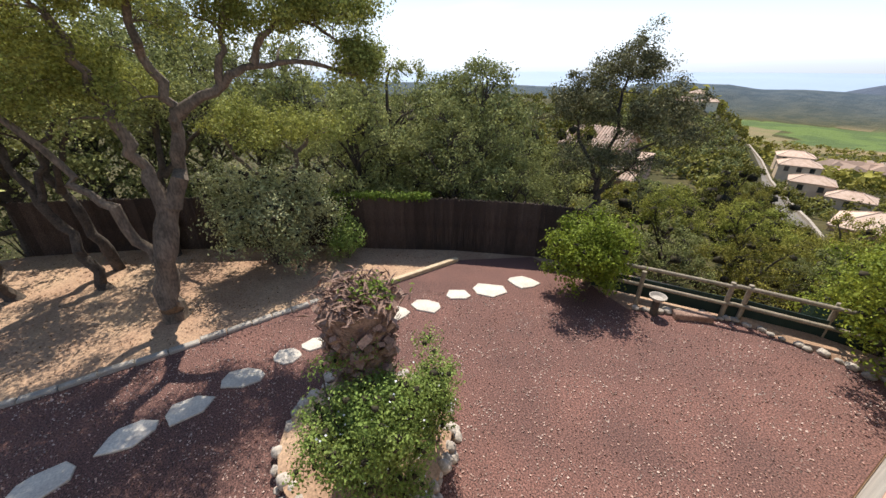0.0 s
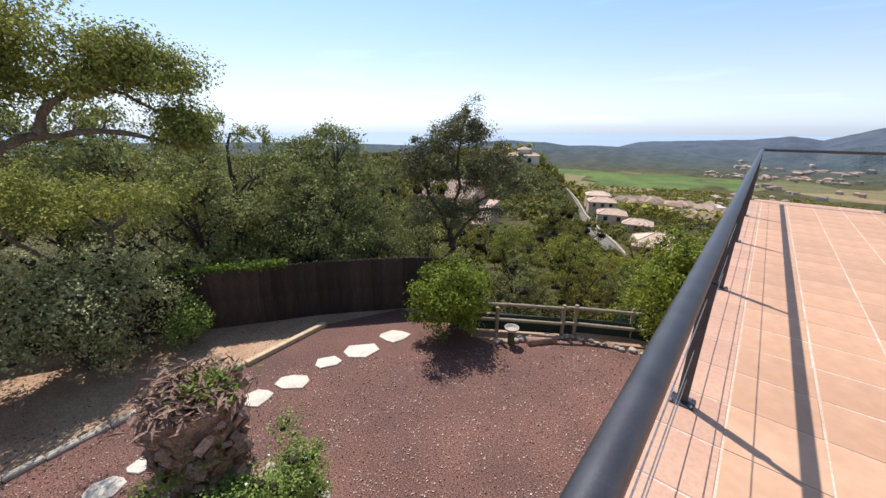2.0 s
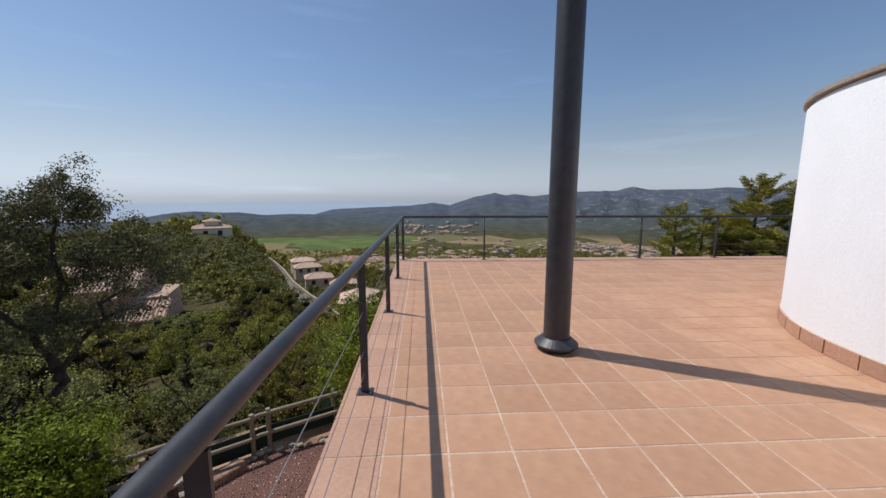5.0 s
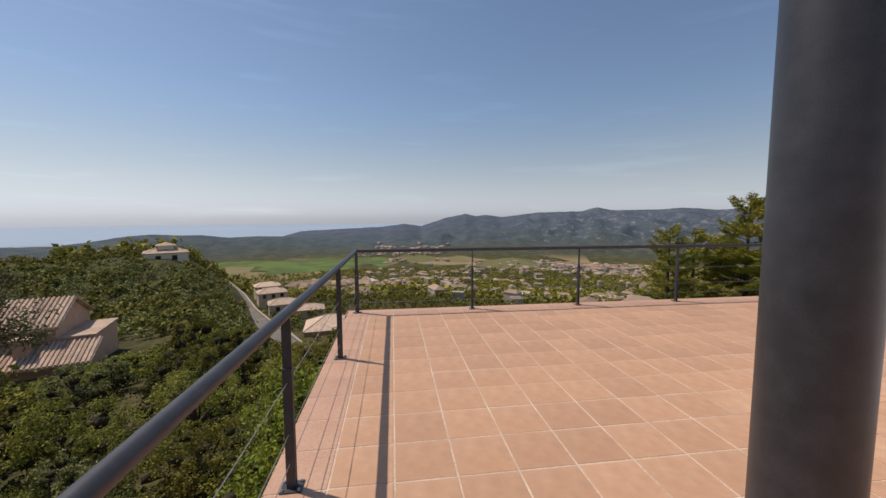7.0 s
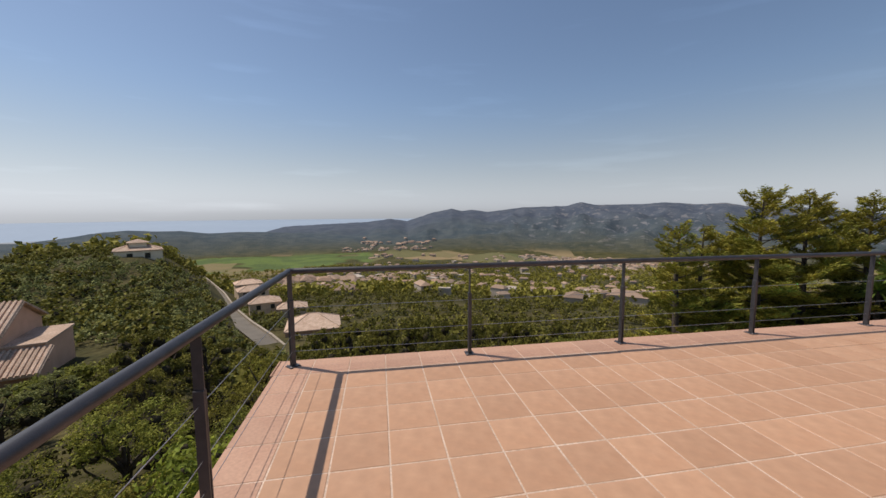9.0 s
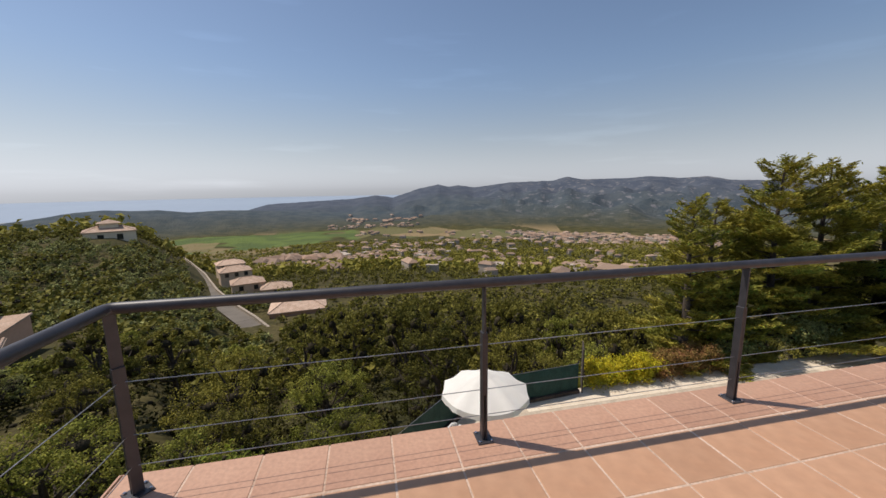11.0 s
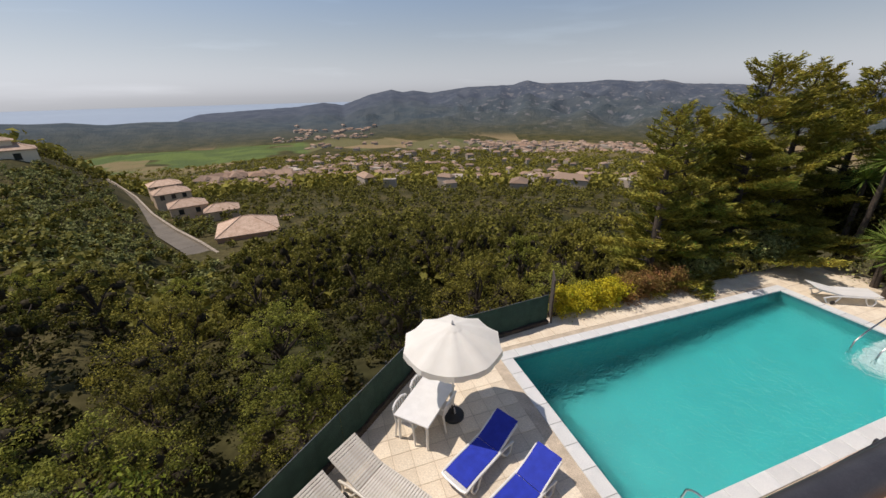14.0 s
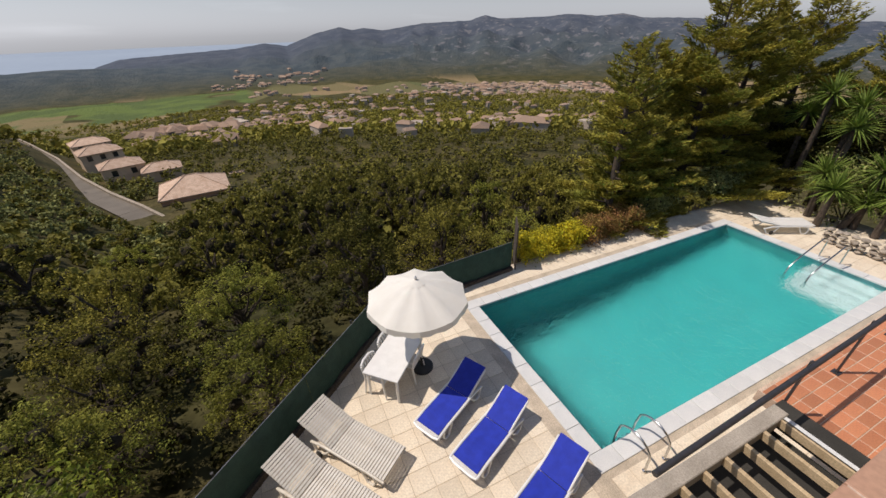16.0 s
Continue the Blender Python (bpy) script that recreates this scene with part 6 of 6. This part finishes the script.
PROTO_GARDEN = [lobed_oak(hh, ww, 18, 17, 36, 0.085, M[leafm], 230 + i, (-15.6 - 3.0 * i, -4.4 + 2.6 * i, -6.2), True, 0)
                for i, (hh, ww, leafm) in enumerate(((5.0, 2.1, "holm_leaf"), (5.2, 2.2, "holm_leaf"), (4.8, 2.2, "holm_leaf")))]
rs = random.Random(17)


def inside(x, y, poly):
    c, j = False, len(poly) - 1
    for i in range(len(poly)):
        if (poly[i][1] > y) != (poly[j][1] > y) and x < (poly[j][0] - poly[i][0]) * (y - poly[i][1]) / (poly[j][1] - poly[i][1]) + poly[i][0]:
            c = not c
        j = i
    return c


TOP_AZ = [-60, -42, -28, -15, 0, 10, 20, 35, 48, 60, 75, 100]
TOP_EL = [-8, -11, -13.5, -15.5, -18, -20.5, -20, -15, -11, -5, -1, 1]


def put_tree(x, y, h, kinds=None):
    z = land_z(x, y)
    dx, dy = x - 0.7, y + 5.2
    if 33.5 < math.degrees(math.atan2(-dx, dy)) < 50 and math.hypot(dx, dy) < 46:      # open view to the neighbour's house
        h = max(1.2, min(h, 1.5 - math.hypot(dx, dy) * math.tan(radians(16)) - z))
    s = h / 5.0
    wide = 0.92 * s if kinds is PROTO_GARDEN else min(max(s, 0.55), 0.98)
    pick = rs.choice((2, 0, 1, 2, 3)) if -10 < x < 0 < y < 14 else rs.randrange(4) if x < -7 else rs.choice((1, 2, 3, 1, 3))
    kinds = kinds or PROTO_FAR
    copy_thing(kinds[pick % len(kinds)], pose(x, y, z, 0, 0, rs.uniform(0, 360)) @ Matrix.Diagonal((wide * rs.uniform(0.85, 1.12), wide * rs.uniform(0.85, 1.12), s, 1)))


placed = []
# trees behind the garden fence, then the slope below the pool
for x, y, h in ((-12.6, -1.8, 7.6), (-13.6, -5.0, 7.0), (-16.2, -7.6, 7.2), (-10.6, 1.0, 5.6), (-11.2, -3.6, 5.0), (-9.9, -1.9, 4.2), (-17.5, -11, 8.5), (-18.5, -14.5, 8.5), (-16.6, -16.5, 8.5), (-15.2, -18.5, 8.5), (-20.5, -12.5, 9.0), (-14.6, -1.6, 7.6), (-12.6, -6.6, 5.6), (-20, -4, 6.6), (-6.3, 2.2, 3.6), (-4.2, 3.6, 3.6), (-7.8, 4.4, 4.2), (-21, -9, 7), (-3.2, 6.4, 3.6), (-6.0, 7.0, 3.8)):
    put_tree(x, y, h, PROTO if x > -9 and y > 2 else PROTO_GARDEN)
    placed.append((x, y))
# trees close below the pool's net fence
for x, y in ((-3.2, 5.0), (0.2, 8.4), (3.6, 11.4), (-3.6, 9.4), (-0.6, 12.8), (-7.4, 10.2), (-4.6, 14.0), (7.4, 12.8), (11.4, 12.4)):
    put_tree(x, y, rs.uniform(0.72, 1.0) * min(6.2, -3.7 - land_z(x, y)), PROTO)
    placed.append((x, y))
tries = 0
while len(placed) < 158 and tries < 9000:
    tries += 1
    r = 5 + 38 * rs.random() ** 0.8
    az = rs.uniform(-62, 82)
    x, y = -math.sin(radians(az)) * r, math.cos(radians(az)) * r
    if inside(x, y, GARDEN) or (y < 9.8 and -3.5 < x < 26) or (x < 4.5 and y < 9.8 and y < 3.0 + 0.93 * (x + 1.7) + 1.5 and x > -3.6) or (x > 12 and y < 12.5) or (x > 4 and y < 11.2):
        continue
    if 9.5 < y < 10.2 and x > 7:
        continue
    if 31 < az < 52 and 30 < r < 50:
        continue
    if min((math.hypot(x - a, y - b) for a, b in placed), default=9) < 4.3 + 0.02 * r:
        continue
    top = 1.5 + r * math.tan(radians(np.interp(az, TOP_AZ, TOP_EL) - abs(rs.gauss(0, 2.6)) + 1.0))
    h = top - land_z(x, y)
    if h < 2.4:
        continue
    put_tree(x, y, min(h, 7.0))
    placed.append((x, y))


def woodland(name, label, count, r0, r1, az0, az1, leaves, leaf, hmin, hmax, mat, seed, avoid=None, power=0.7):
    rgw = np.random.default_rng(seed)
    cs = []
    while len(cs) < 4 * count:
        r = r0 + (r1 - r0) * rgw.uniform() ** power
        az = rgw.uniform(az0, az1)
        x, y = -math.sin(radians(az)) * r, math.cos(radians(az)) * r
        if avoid and avoid(x, y, r, az):
            continue
        h = rgw.uniform(hmin, hmax)
        if 7 < az < 27 and 34 < r < 76:          # the slope below the road is kept low
            h = min(h, 1.6)
        z = land_z(x, y)
        for q in range(4):
            a = rgw.uniform(0, 6.28)
            cs.append((x + h * 0.27 * math.cos(a), y + h * 0.27 * math.sin(a), z + h * rgw.uniform(0.3, 0.72), h * rgw.uniform(0.26, 0.4)))
    cs = np.array(cs)
    p, nr, sz = clump_leaves(cs[:, :3], cs[:, 3], leaves, rgw, leaf, 0.85)
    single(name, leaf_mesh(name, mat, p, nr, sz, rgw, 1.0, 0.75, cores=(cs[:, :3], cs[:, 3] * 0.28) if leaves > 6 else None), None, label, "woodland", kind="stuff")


ROAD = [(-14.5, 66.5, -25.3), (-17.2, 70.0, -24.6), (-22, 77.5, -24.3), (-30, 91, -25.2), (-41, 111.3, -26.4), (-55, 140, -27.3), (-72.5, 171, -27.9), (-84, 190, -28)]


def near_road(x, y, r, az):
    for (xa, ya, za), (xb, yb, zb) in zip(ROAD, ROAD[1:]):
        dx, dy = xb - xa, yb - ya
        s = max(0, min(1, ((x + 1.6 - xa) * dx + (y + 0.9 - ya) * dy) / (dx * dx + dy * dy)))
        if math.hypot(x + 1.6 - xa - s * dx, y + 0.9 - ya - s * dy) < 3.6:
            return True
    if math.hypot(x + 14.5, y - 84) < 11 or math.hypot(x + 69.5, y - 119) < 7.5:
        return True
    if 28.5 < az < 32 and 122 < r < 135:
        return True
    return any(math.hypot(x - a, y - b) < 6.5 for a, b in ((-35, 119), (-27, 116), (-48, 141), (-56, 159))) or (32 < az < 50 and r < 49)


woodland("scrub_wood", "dense evergreen scrub covering the near hillside", 2700, 27, 215, -62, 84, 11, 0.66, 1.8, 4.0, M["maquis_leaf"], 5, near_road, 0.95)
woodland("scrub_wood", "low evergreen scrub on the spur above the road", 1300, 36, 135, 14, 62, 12, 0.46, 1.0, 2.3, M["holm_leaf"], 8, near_road)


woodland("scrub_wood", "low evergreen scrub below the neighbouring house", 46, 28, 36, 33, 50, 40, 0.2, 0.9, 1.7, M["fresh_leaf"], 9)


def off_plateau(x, y, r, az):
    return inside(x, y, GARDEN) or (y < 9.0 and -3.6 < x < 26 and y < 3.4 + 0.93 * (x + 1.7)) or (y < 1.2 and x > -3) or (x > 6 and y < 9.3)


# dark leaf colour stands in for shade in the gaps between crowns
woodland("undergrowth", "low evergreen undergrowth between the slope trees", 800, 3, 36, -66, 86, 15, 0.2, 0.6, 1.5, M["under_leaf_shade"], 7, off_plateau, 0.6)
woodland("valley_wood", "dark patches of wood on the valley slopes", 5600, 170, 900, -60, 40, 5, 2.6, 4, 8, M["maquis_leaf"], 6, None, 0.75)

# ---------- neighbouring houses ----------
def tiled_slope(a, b, c, d, parent, rows=None, mat="roof_tile"):
    """Barrel tiles running down one roof slope: a, b along the eaves, d, c along the ridge."""
    a, b, c, d = (Vector(q) for q in (a, b, c, d))
    n = max(3, int((b - a).length / 0.24))
    nrm = (b - a).cross(d - a).normalized()
    for i in range(n):
        s = (i + 0.5) / n
        lo, hi = a.lerp(b, s), d.lerp(c, s)
        part("barrel_tile_rib", Geo().tube([lo + nrm * 0.02, (lo + hi) / 2 + nrm * 0.02, hi + nrm * 0.02], [0.095, 0.09, 0.085], 6), M[mat], parent)


def hip_house(name, label, at, turn, lx, ly, wall_h, rise, wall_mat, windows=(), ridge=0.35, category="house"):
    t = thing(name, label, category, at, turn)
    part("wall", Geo().box(-lx / 2, lx / 2, -ly / 2, ly / 2, -3.0, wall_h), M[wall_mat], t)
    e, k = 0.3, lx * ridge / 2
    X, Y = lx / 2 + e, ly / 2 + e
    v = [(-X, -Y, wall_h), (X, -Y, wall_h), (X, Y, wall_h), (-X, Y, wall_h), (-k, 0, wall_h + rise), (k, 0, wall_h + rise)]
    v += [(x, y, z - 0.22) for x, y, z in v[:4]]
    f = [(0, 1, 5, 4), (1, 2, 5), (2, 3, 4, 5), (3, 0, 4), (9, 8, 7, 6), (0, 6, 7, 1), (1, 7, 8, 2), (2, 8, 9, 3), (3, 9, 6, 0)]
    part("roof", Geo().add(v, f), M["roof_tile"], t)
    for q in ((0, 4), (1, 5), (2, 5), (3, 4), (4, 5)):
        part("ridge_tiles", Geo().tube([v[q[0]], v[q[1]]], 0.12, 6), M["roof_tile"], t)
    for x, z, w, h in windows:
        wd = part("window", Geo().box(x - w / 2, x + w / 2, -ly / 2 - 0.04, -ly / 2 + 0.02, z, z + h), M["dark_glass"], t)
        part("sill", Geo().box(x - w / 2 - .1, x + w / 2 + .1, -ly / 2 - 0.14, -ly / 2 - 0.04, z - 0.1, z), M["parapet"], wd)
    return t


hip_house("house", "ochre house with a large hipped clay tile roof", (-14.6, 84.5, -29.2), 8, 11.5, 10.0, 5.2, 2.5, "ochre_wall", [(-2.2, 1.6, 1.3, 1.3), (2.6, 1.6, 1.0, 1.3)], 0.15)
hip_house("house", "low cream house with a clay tile roof beside the road", (-35.5, 120, -29.2), 20, 9, 7, 3.2, 1.5, "cream_wall", [(-2, 1.2, 1.2, 1.4), (2, 1.2, 1.2, 1.4)])
hip_house("house", "low cream house with a clay tile roof beside the road", (-26.5, 117, -30.2), 12, 8.5, 6.5, 2.8, 1.4, "cream_wall", [(0, 1.0, 1.6, 1.3)])
hip_house("house", "long cream terrace of houses beside the road", (-46, 142, -29.6), 25, 10, 7.5, 3.2, 1.6, "cream_wall", [(-3, 1.4, 1.2, 1.4), (0, 1.4, 1.2, 1.4), (3, 1.4, 1.2, 1.4)])
hip_house("house", "long cream terrace of houses beside the road", (-54, 162, -30.4), 25, 10, 7.5, 3.0, 1.6, "cream_wall", [(-3, 1.4, 1.2, 1.4), (3, 1.4, 1.2, 1.4)])
hip_house("house", "small cream house with a flat tiled roof down the slope", (-9.5, 108, -33.5), 5, 9, 7, 3.2, 1.4, "cream_wall", [(0, 1.0, 1.4, 1.2)])
t = hip_house("hilltop_villa", "cream hilltop villa with a two-tiered tile roof", (-69.5, 119, -11.9), 30, 11, 9, 3.2, 1.5, "pale_render", [(-2, 0.9, 1.3, 1.5), (2, 0.9, 1.3, 1.5)])
part("upper_wall", Geo().box(-2.0, 2.0, -2.0, 2.0, 3.8, 5.3), M["pale_render"], t)
part("upper_roof", Geo().add([(-2.6, -2.6, 5.3), (2.6, -2.6, 5.3), (2.6, 2.6, 5.3), (-2.6, 2.6, 5.3), (0, 0, 6.3)], [(0, 1, 4), (1, 2, 4), (2, 3, 4), (3, 0, 4), (3, 2, 1, 0)]), M["roof_tile"], t)

# terracotta neighbour below the garden
nb = thing("neighbour_house", "terracotta rendered house with stepped barrel tile roofs", "house", (-31.3, 31.4, -16.9), 19)
nb.scale = (1.42, 1.42, 1.32)
part("main_wall", Geo().box(-4.0, 1.2, -1.2, 4.0, 0, 6.6), M["ochre_wall"], nb)
part("lower_wall", Geo().box(-4.0, 3.2, -3.0, -1.2, 0, 4.9), M["ochre_wall"], nb)
part("side_wall", Geo().box(1.2, 3.0, -1.2, 3.0, 0, 5.9), M["ochre_wall"], nb)
v = [(-4.3, -1.5, 6.75), (1.45, -1.5, 6.75), (1.45, 1.4, 8.3), (-4.3, 1.4, 8.3), (1.45, 4.3, 6.75), (-4.3, 4.3, 6.75)]
part("main_roof", Geo().add(v + [(x, y, z - 0.14) for x, y, z in v], [(0, 1, 2, 3), (3, 2, 4, 5), (9, 8, 7, 6), (11, 10, 8, 9), (0, 6, 7, 1), (1, 7, 8, 2), (2, 8, 10, 4), (0, 3, 9, 6), (3, 5, 11, 9)]), M["roof_tile"], nb)
part("gable", Geo().add([(1.2, -1.2, 6.6), (1.2, 4.0, 6.6), (1.2, 1.4, 8.1), (1.15, -1.2, 6.6), (1.15, 4.0, 6.6), (1.15, 1.4, 8.1)], [(0, 1, 2), (5, 4, 3), (0, 2, 5, 3), (1, 4, 5, 2)]), M["ochre_wall"], nb)
mr = part("tile_field", Geo().box(-4.3, -4.2, -1.5, -1.4, 6.7, 6.75), M["roof_tile"], nb)
tiled_slope((-4.3, -1.5, 6.76), (1.45, -1.5, 6.76), (1.45, 1.4, 8.31), (-4.3, 1.4, 8.31), mr)
v = [(-4.3, -3.35, 4.75), (3.4, -3.35, 4.75), (3.4, -1.2, 5.75), (-4.3, -1.2, 5.75)]
lr = part("lower_roof", Geo().add(v + [(x, y, z - 0.12) for x, y, z in v], [(0, 1, 2, 3), (7, 6, 5, 4), (0, 4, 5, 1), (1, 5, 6, 2), (3, 2, 6, 7), (0, 3, 7, 4)]), M["roof_tile"], nb)
tiled_slope(v[0], v[1], v[2], v[3], lr)
part("parapet", Geo().box(1.2, 3.1, -1.25, 3.1, 5.9, 6.02), M["roof_tile"], nb)
chm = part("chimney", Geo().box(-0.3, 0.35, -2.4, -1.8, 4.9, 6.3), M["ochre_wall"], nb)
part("chimney_cap", Geo().box(-0.42, 0.47, -2.5, -1.7, 6.3, 6.42), M["roof_tile"], chm)
part("garden_wall", Geo().box(3.2, 5.0, -3.0, -2.85, 0, 4.2), M["parapet"], nb, "pale stepped side wall")

# hillside road with a pale parapet
gr, gp, gk = Geo(), Geo(), Geo()
for i in range(len(ROAD) - 1):
    a, b = Vector(ROAD[i]), Vector(ROAD[i + 1])
    d = (b - a).normalized()
    s = Vector((-d.y, d.x, 0)).normalized()
    wl, wr = s * 3.8, -s * 0.2
    gr.add([tuple(a + wl), tuple(a + wr), tuple(b + wr), tuple(b + wl)], [(0, 1, 2, 3)])
    gk.add([tuple(a + wr), tuple(a + wr - Vector((0, 0, 9))), tuple(b + wr - Vector((0, 0, 9))), tuple(b + wr)], [(0, 1, 2, 3)])
    k = [a + wr + s * 0.5, a + wr, b + wr, b + wr + s * 0.5]
    gp.add([tuple(x) for x in k] + [tuple(x + Vector((0, 0, 0.55))) for x in k], [(4, 5, 6, 7), (0, 1, 5, 4), (1, 2, 6, 5), (2, 3, 7, 6), (3, 0, 4, 7)])
single("road", gr, M["asphalt"], "grey hillside road running down to the valley", "road", kind="structure")
single("road_bank", gk, M["hill"], "scrubby bank below the hillside road", "bank", kind="structure")
single("road_parapet", gp, M["parapet"], "pale stone parapet along the hillside road", "parapet", kind="structure")

# valley town: many small houses
rgt = np.random.default_rng(23)
walls, roofs = Geo(), Geo()
def little_house(x, y, s, flat=False):
    z = land_z(x, y)
    a = rgt.uniform(0, math.pi)
    lx, ly, h = s * rgt.uniform(0.8, 1.5), s * rgt.uniform(0.6, 0.9), rgt.uniform(3.2, 6.5)
    ca, sa = math.cos(a), math.sin(a)
    P = lambda u, w, zz: (x + u * ca - w * sa, y + u * sa + w * ca, z + zz)
    X, Y = lx / 2, ly / 2
    walls.add([P(-X, -Y, -3), P(X, -Y, -3), P(X, Y, -3), P(-X, Y, -3), P(-X, -Y, h), P(X, -Y, h), P(X, Y, h), P(-X, Y, h)], [(4, 5, 6, 7), (0, 1, 5, 4), (1, 2, 6, 5), (2, 3, 7, 6), (3, 0, 4, 7)])
    if not flat:
        X, Y = X * 1.08, Y * 1.1
        roofs.add([P(-X, -Y, h), P(X, -Y, h), P(X, Y, h), P(-X, Y, h), P(-X * 0.6, 0, h + s * 0.2), P(X * 0.6, 0, h + s * 0.2)], [(0, 1, 5, 4), (1, 2, 5), (2, 3, 4, 5), (3, 0, 4)])
for az0, az1, r0, r1, cnt, s in ((-40, 4, 150, 300, 12, 6), (-50, 8, 170, 700, 120, 9), (-12, 16, 380, 720, 120, 9), (-52, -22, 860, 1120, 330, 12), (-30, 4, 700, 1150, 80, 12), (-8, 6, 1350, 1480, 50, 12), (4, 15, 560, 600, 26, 22)):
    for i in range(cnt):
        r, az = rgt.uniform(r0, r1), radians(rgt.uniform(az0, az1))
        little_house(-math.sin(az) * r, math.cos(az) * r, s * rgt.uniform(0.7, 1.2), rgt.uniform() < 0.12)
for i in range(40):
    r, az = rgt.uniform(1500, 1800), radians(rgt.uniform(-9, 3))
    little_house(-math.sin(az) * r, math.cos(az) * r, 16)
town = thing("town", "scattered pale houses with tile roofs in the valley", "town", (0, 0, 0), kind="stuff")
tagged(part("walls", walls, M["town"], town), kind="stuff")
tagged(part("roofs", roofs, M["town_roof"], town), kind="stuff")

# ---------- paving pieces ----------
def grid_paving(parent, mesh_name, mat, x0, y0, px, py, nx, ny, z, joint, thick, near, test=None):
    """Tiles as pieces: those in the near box are parts, the rest one joined mesh."""
    one = Geo().box(0, px - joint, 0, py - joint, -thick, 0, 0.004).mesh(mesh_name, mat)
    rest = Geo()
    r = random.Random(3)
    cnt = 0
    for i in range(nx):
        for j in range(ny):
            x, y = x0 + i * px, y0 + j * py
            if test and not test(x + px / 2, y + py / 2):
                continue
            dz = r.uniform(-0.0012, 0.0012)
            if near(x, y) and cnt < 300:
                part(mesh_name, one, None, parent, at=(x, y, z + dz, r.uniform(-.12, .12), r.uniform(-.12, .12), r.uniform(-.15, .15)))
                cnt += 1
            else:
                rest.box(x, x + px - joint, y, y + py - joint, z - thick, z + dz)
    if rest.n:
        tagged(part(mesh_name + "_rest", rest, mat, parent), kind="stuff")


TP, TJ = 0.3735, 0.0095
nx = int((TX1 - 0.2) / TP)
ny = 50
grid_paving(terrace, "floor_tile", M["tile"], 0.205, -0.21 - ny * TP, TP, TP, nx, ny, 0.0, TJ, 0.02, lambda x, y: (x < 5.5 and -8.0 < y) and (x < 3 or y > -3.5), lambda x, y: y > TY0 and math.hypot(x - 6.6, y + 6.1) > 2.3)
cop_a = Geo().box(TX0, 0.197, 0, TP - 0.007, -0.035, 0.0, 0.005).mesh("coping_tile", M["coping"])
for j in range(50):
    part("coping_tile", cop_a, None, terrace, at=(0, -0.215 - (j + 1) * TP, 0.0005))
cop_b = Geo().box(0, TP - 0.007, -0.207, TY1, -0.035, 0.0, 0.005).mesh("coping_tile", M["coping"])
for i in range(-1, nx):
    part("coping_tile", cop_b, None, terrace, at=(0.205 + i * TP, 0, 0.0005))
part("coping_tile", Geo().box(TX0, 0.205 - TP - 0.007, -0.207, TY1, -0.035, 0.0005), M["coping"], terrace)
grid_paving(balcony, "balcony_tile", M["red_tile"], 7.26, 0.17, 0.30, 0.152, 23, 8, bz, 0.012, 0.012, lambda x, y: True)
def on_deck(x, y):
    if PX0 - C < x < PX1 + C and PY0 - C < y < PY1 + C:
        return False
    return y < 8.62 and (x > PX0 - C or inside(x + 0.12, y - 0.12, LEFT))
grid_paving(bpy.data.objects["pool_deck"], "paver", M["deck"], -3.3, 0.12, 0.4, 0.4, 60, 21, DZ, 0.010, 0.03, lambda x, y: x < 6 or (y < 2 and x < 14), on_deck)
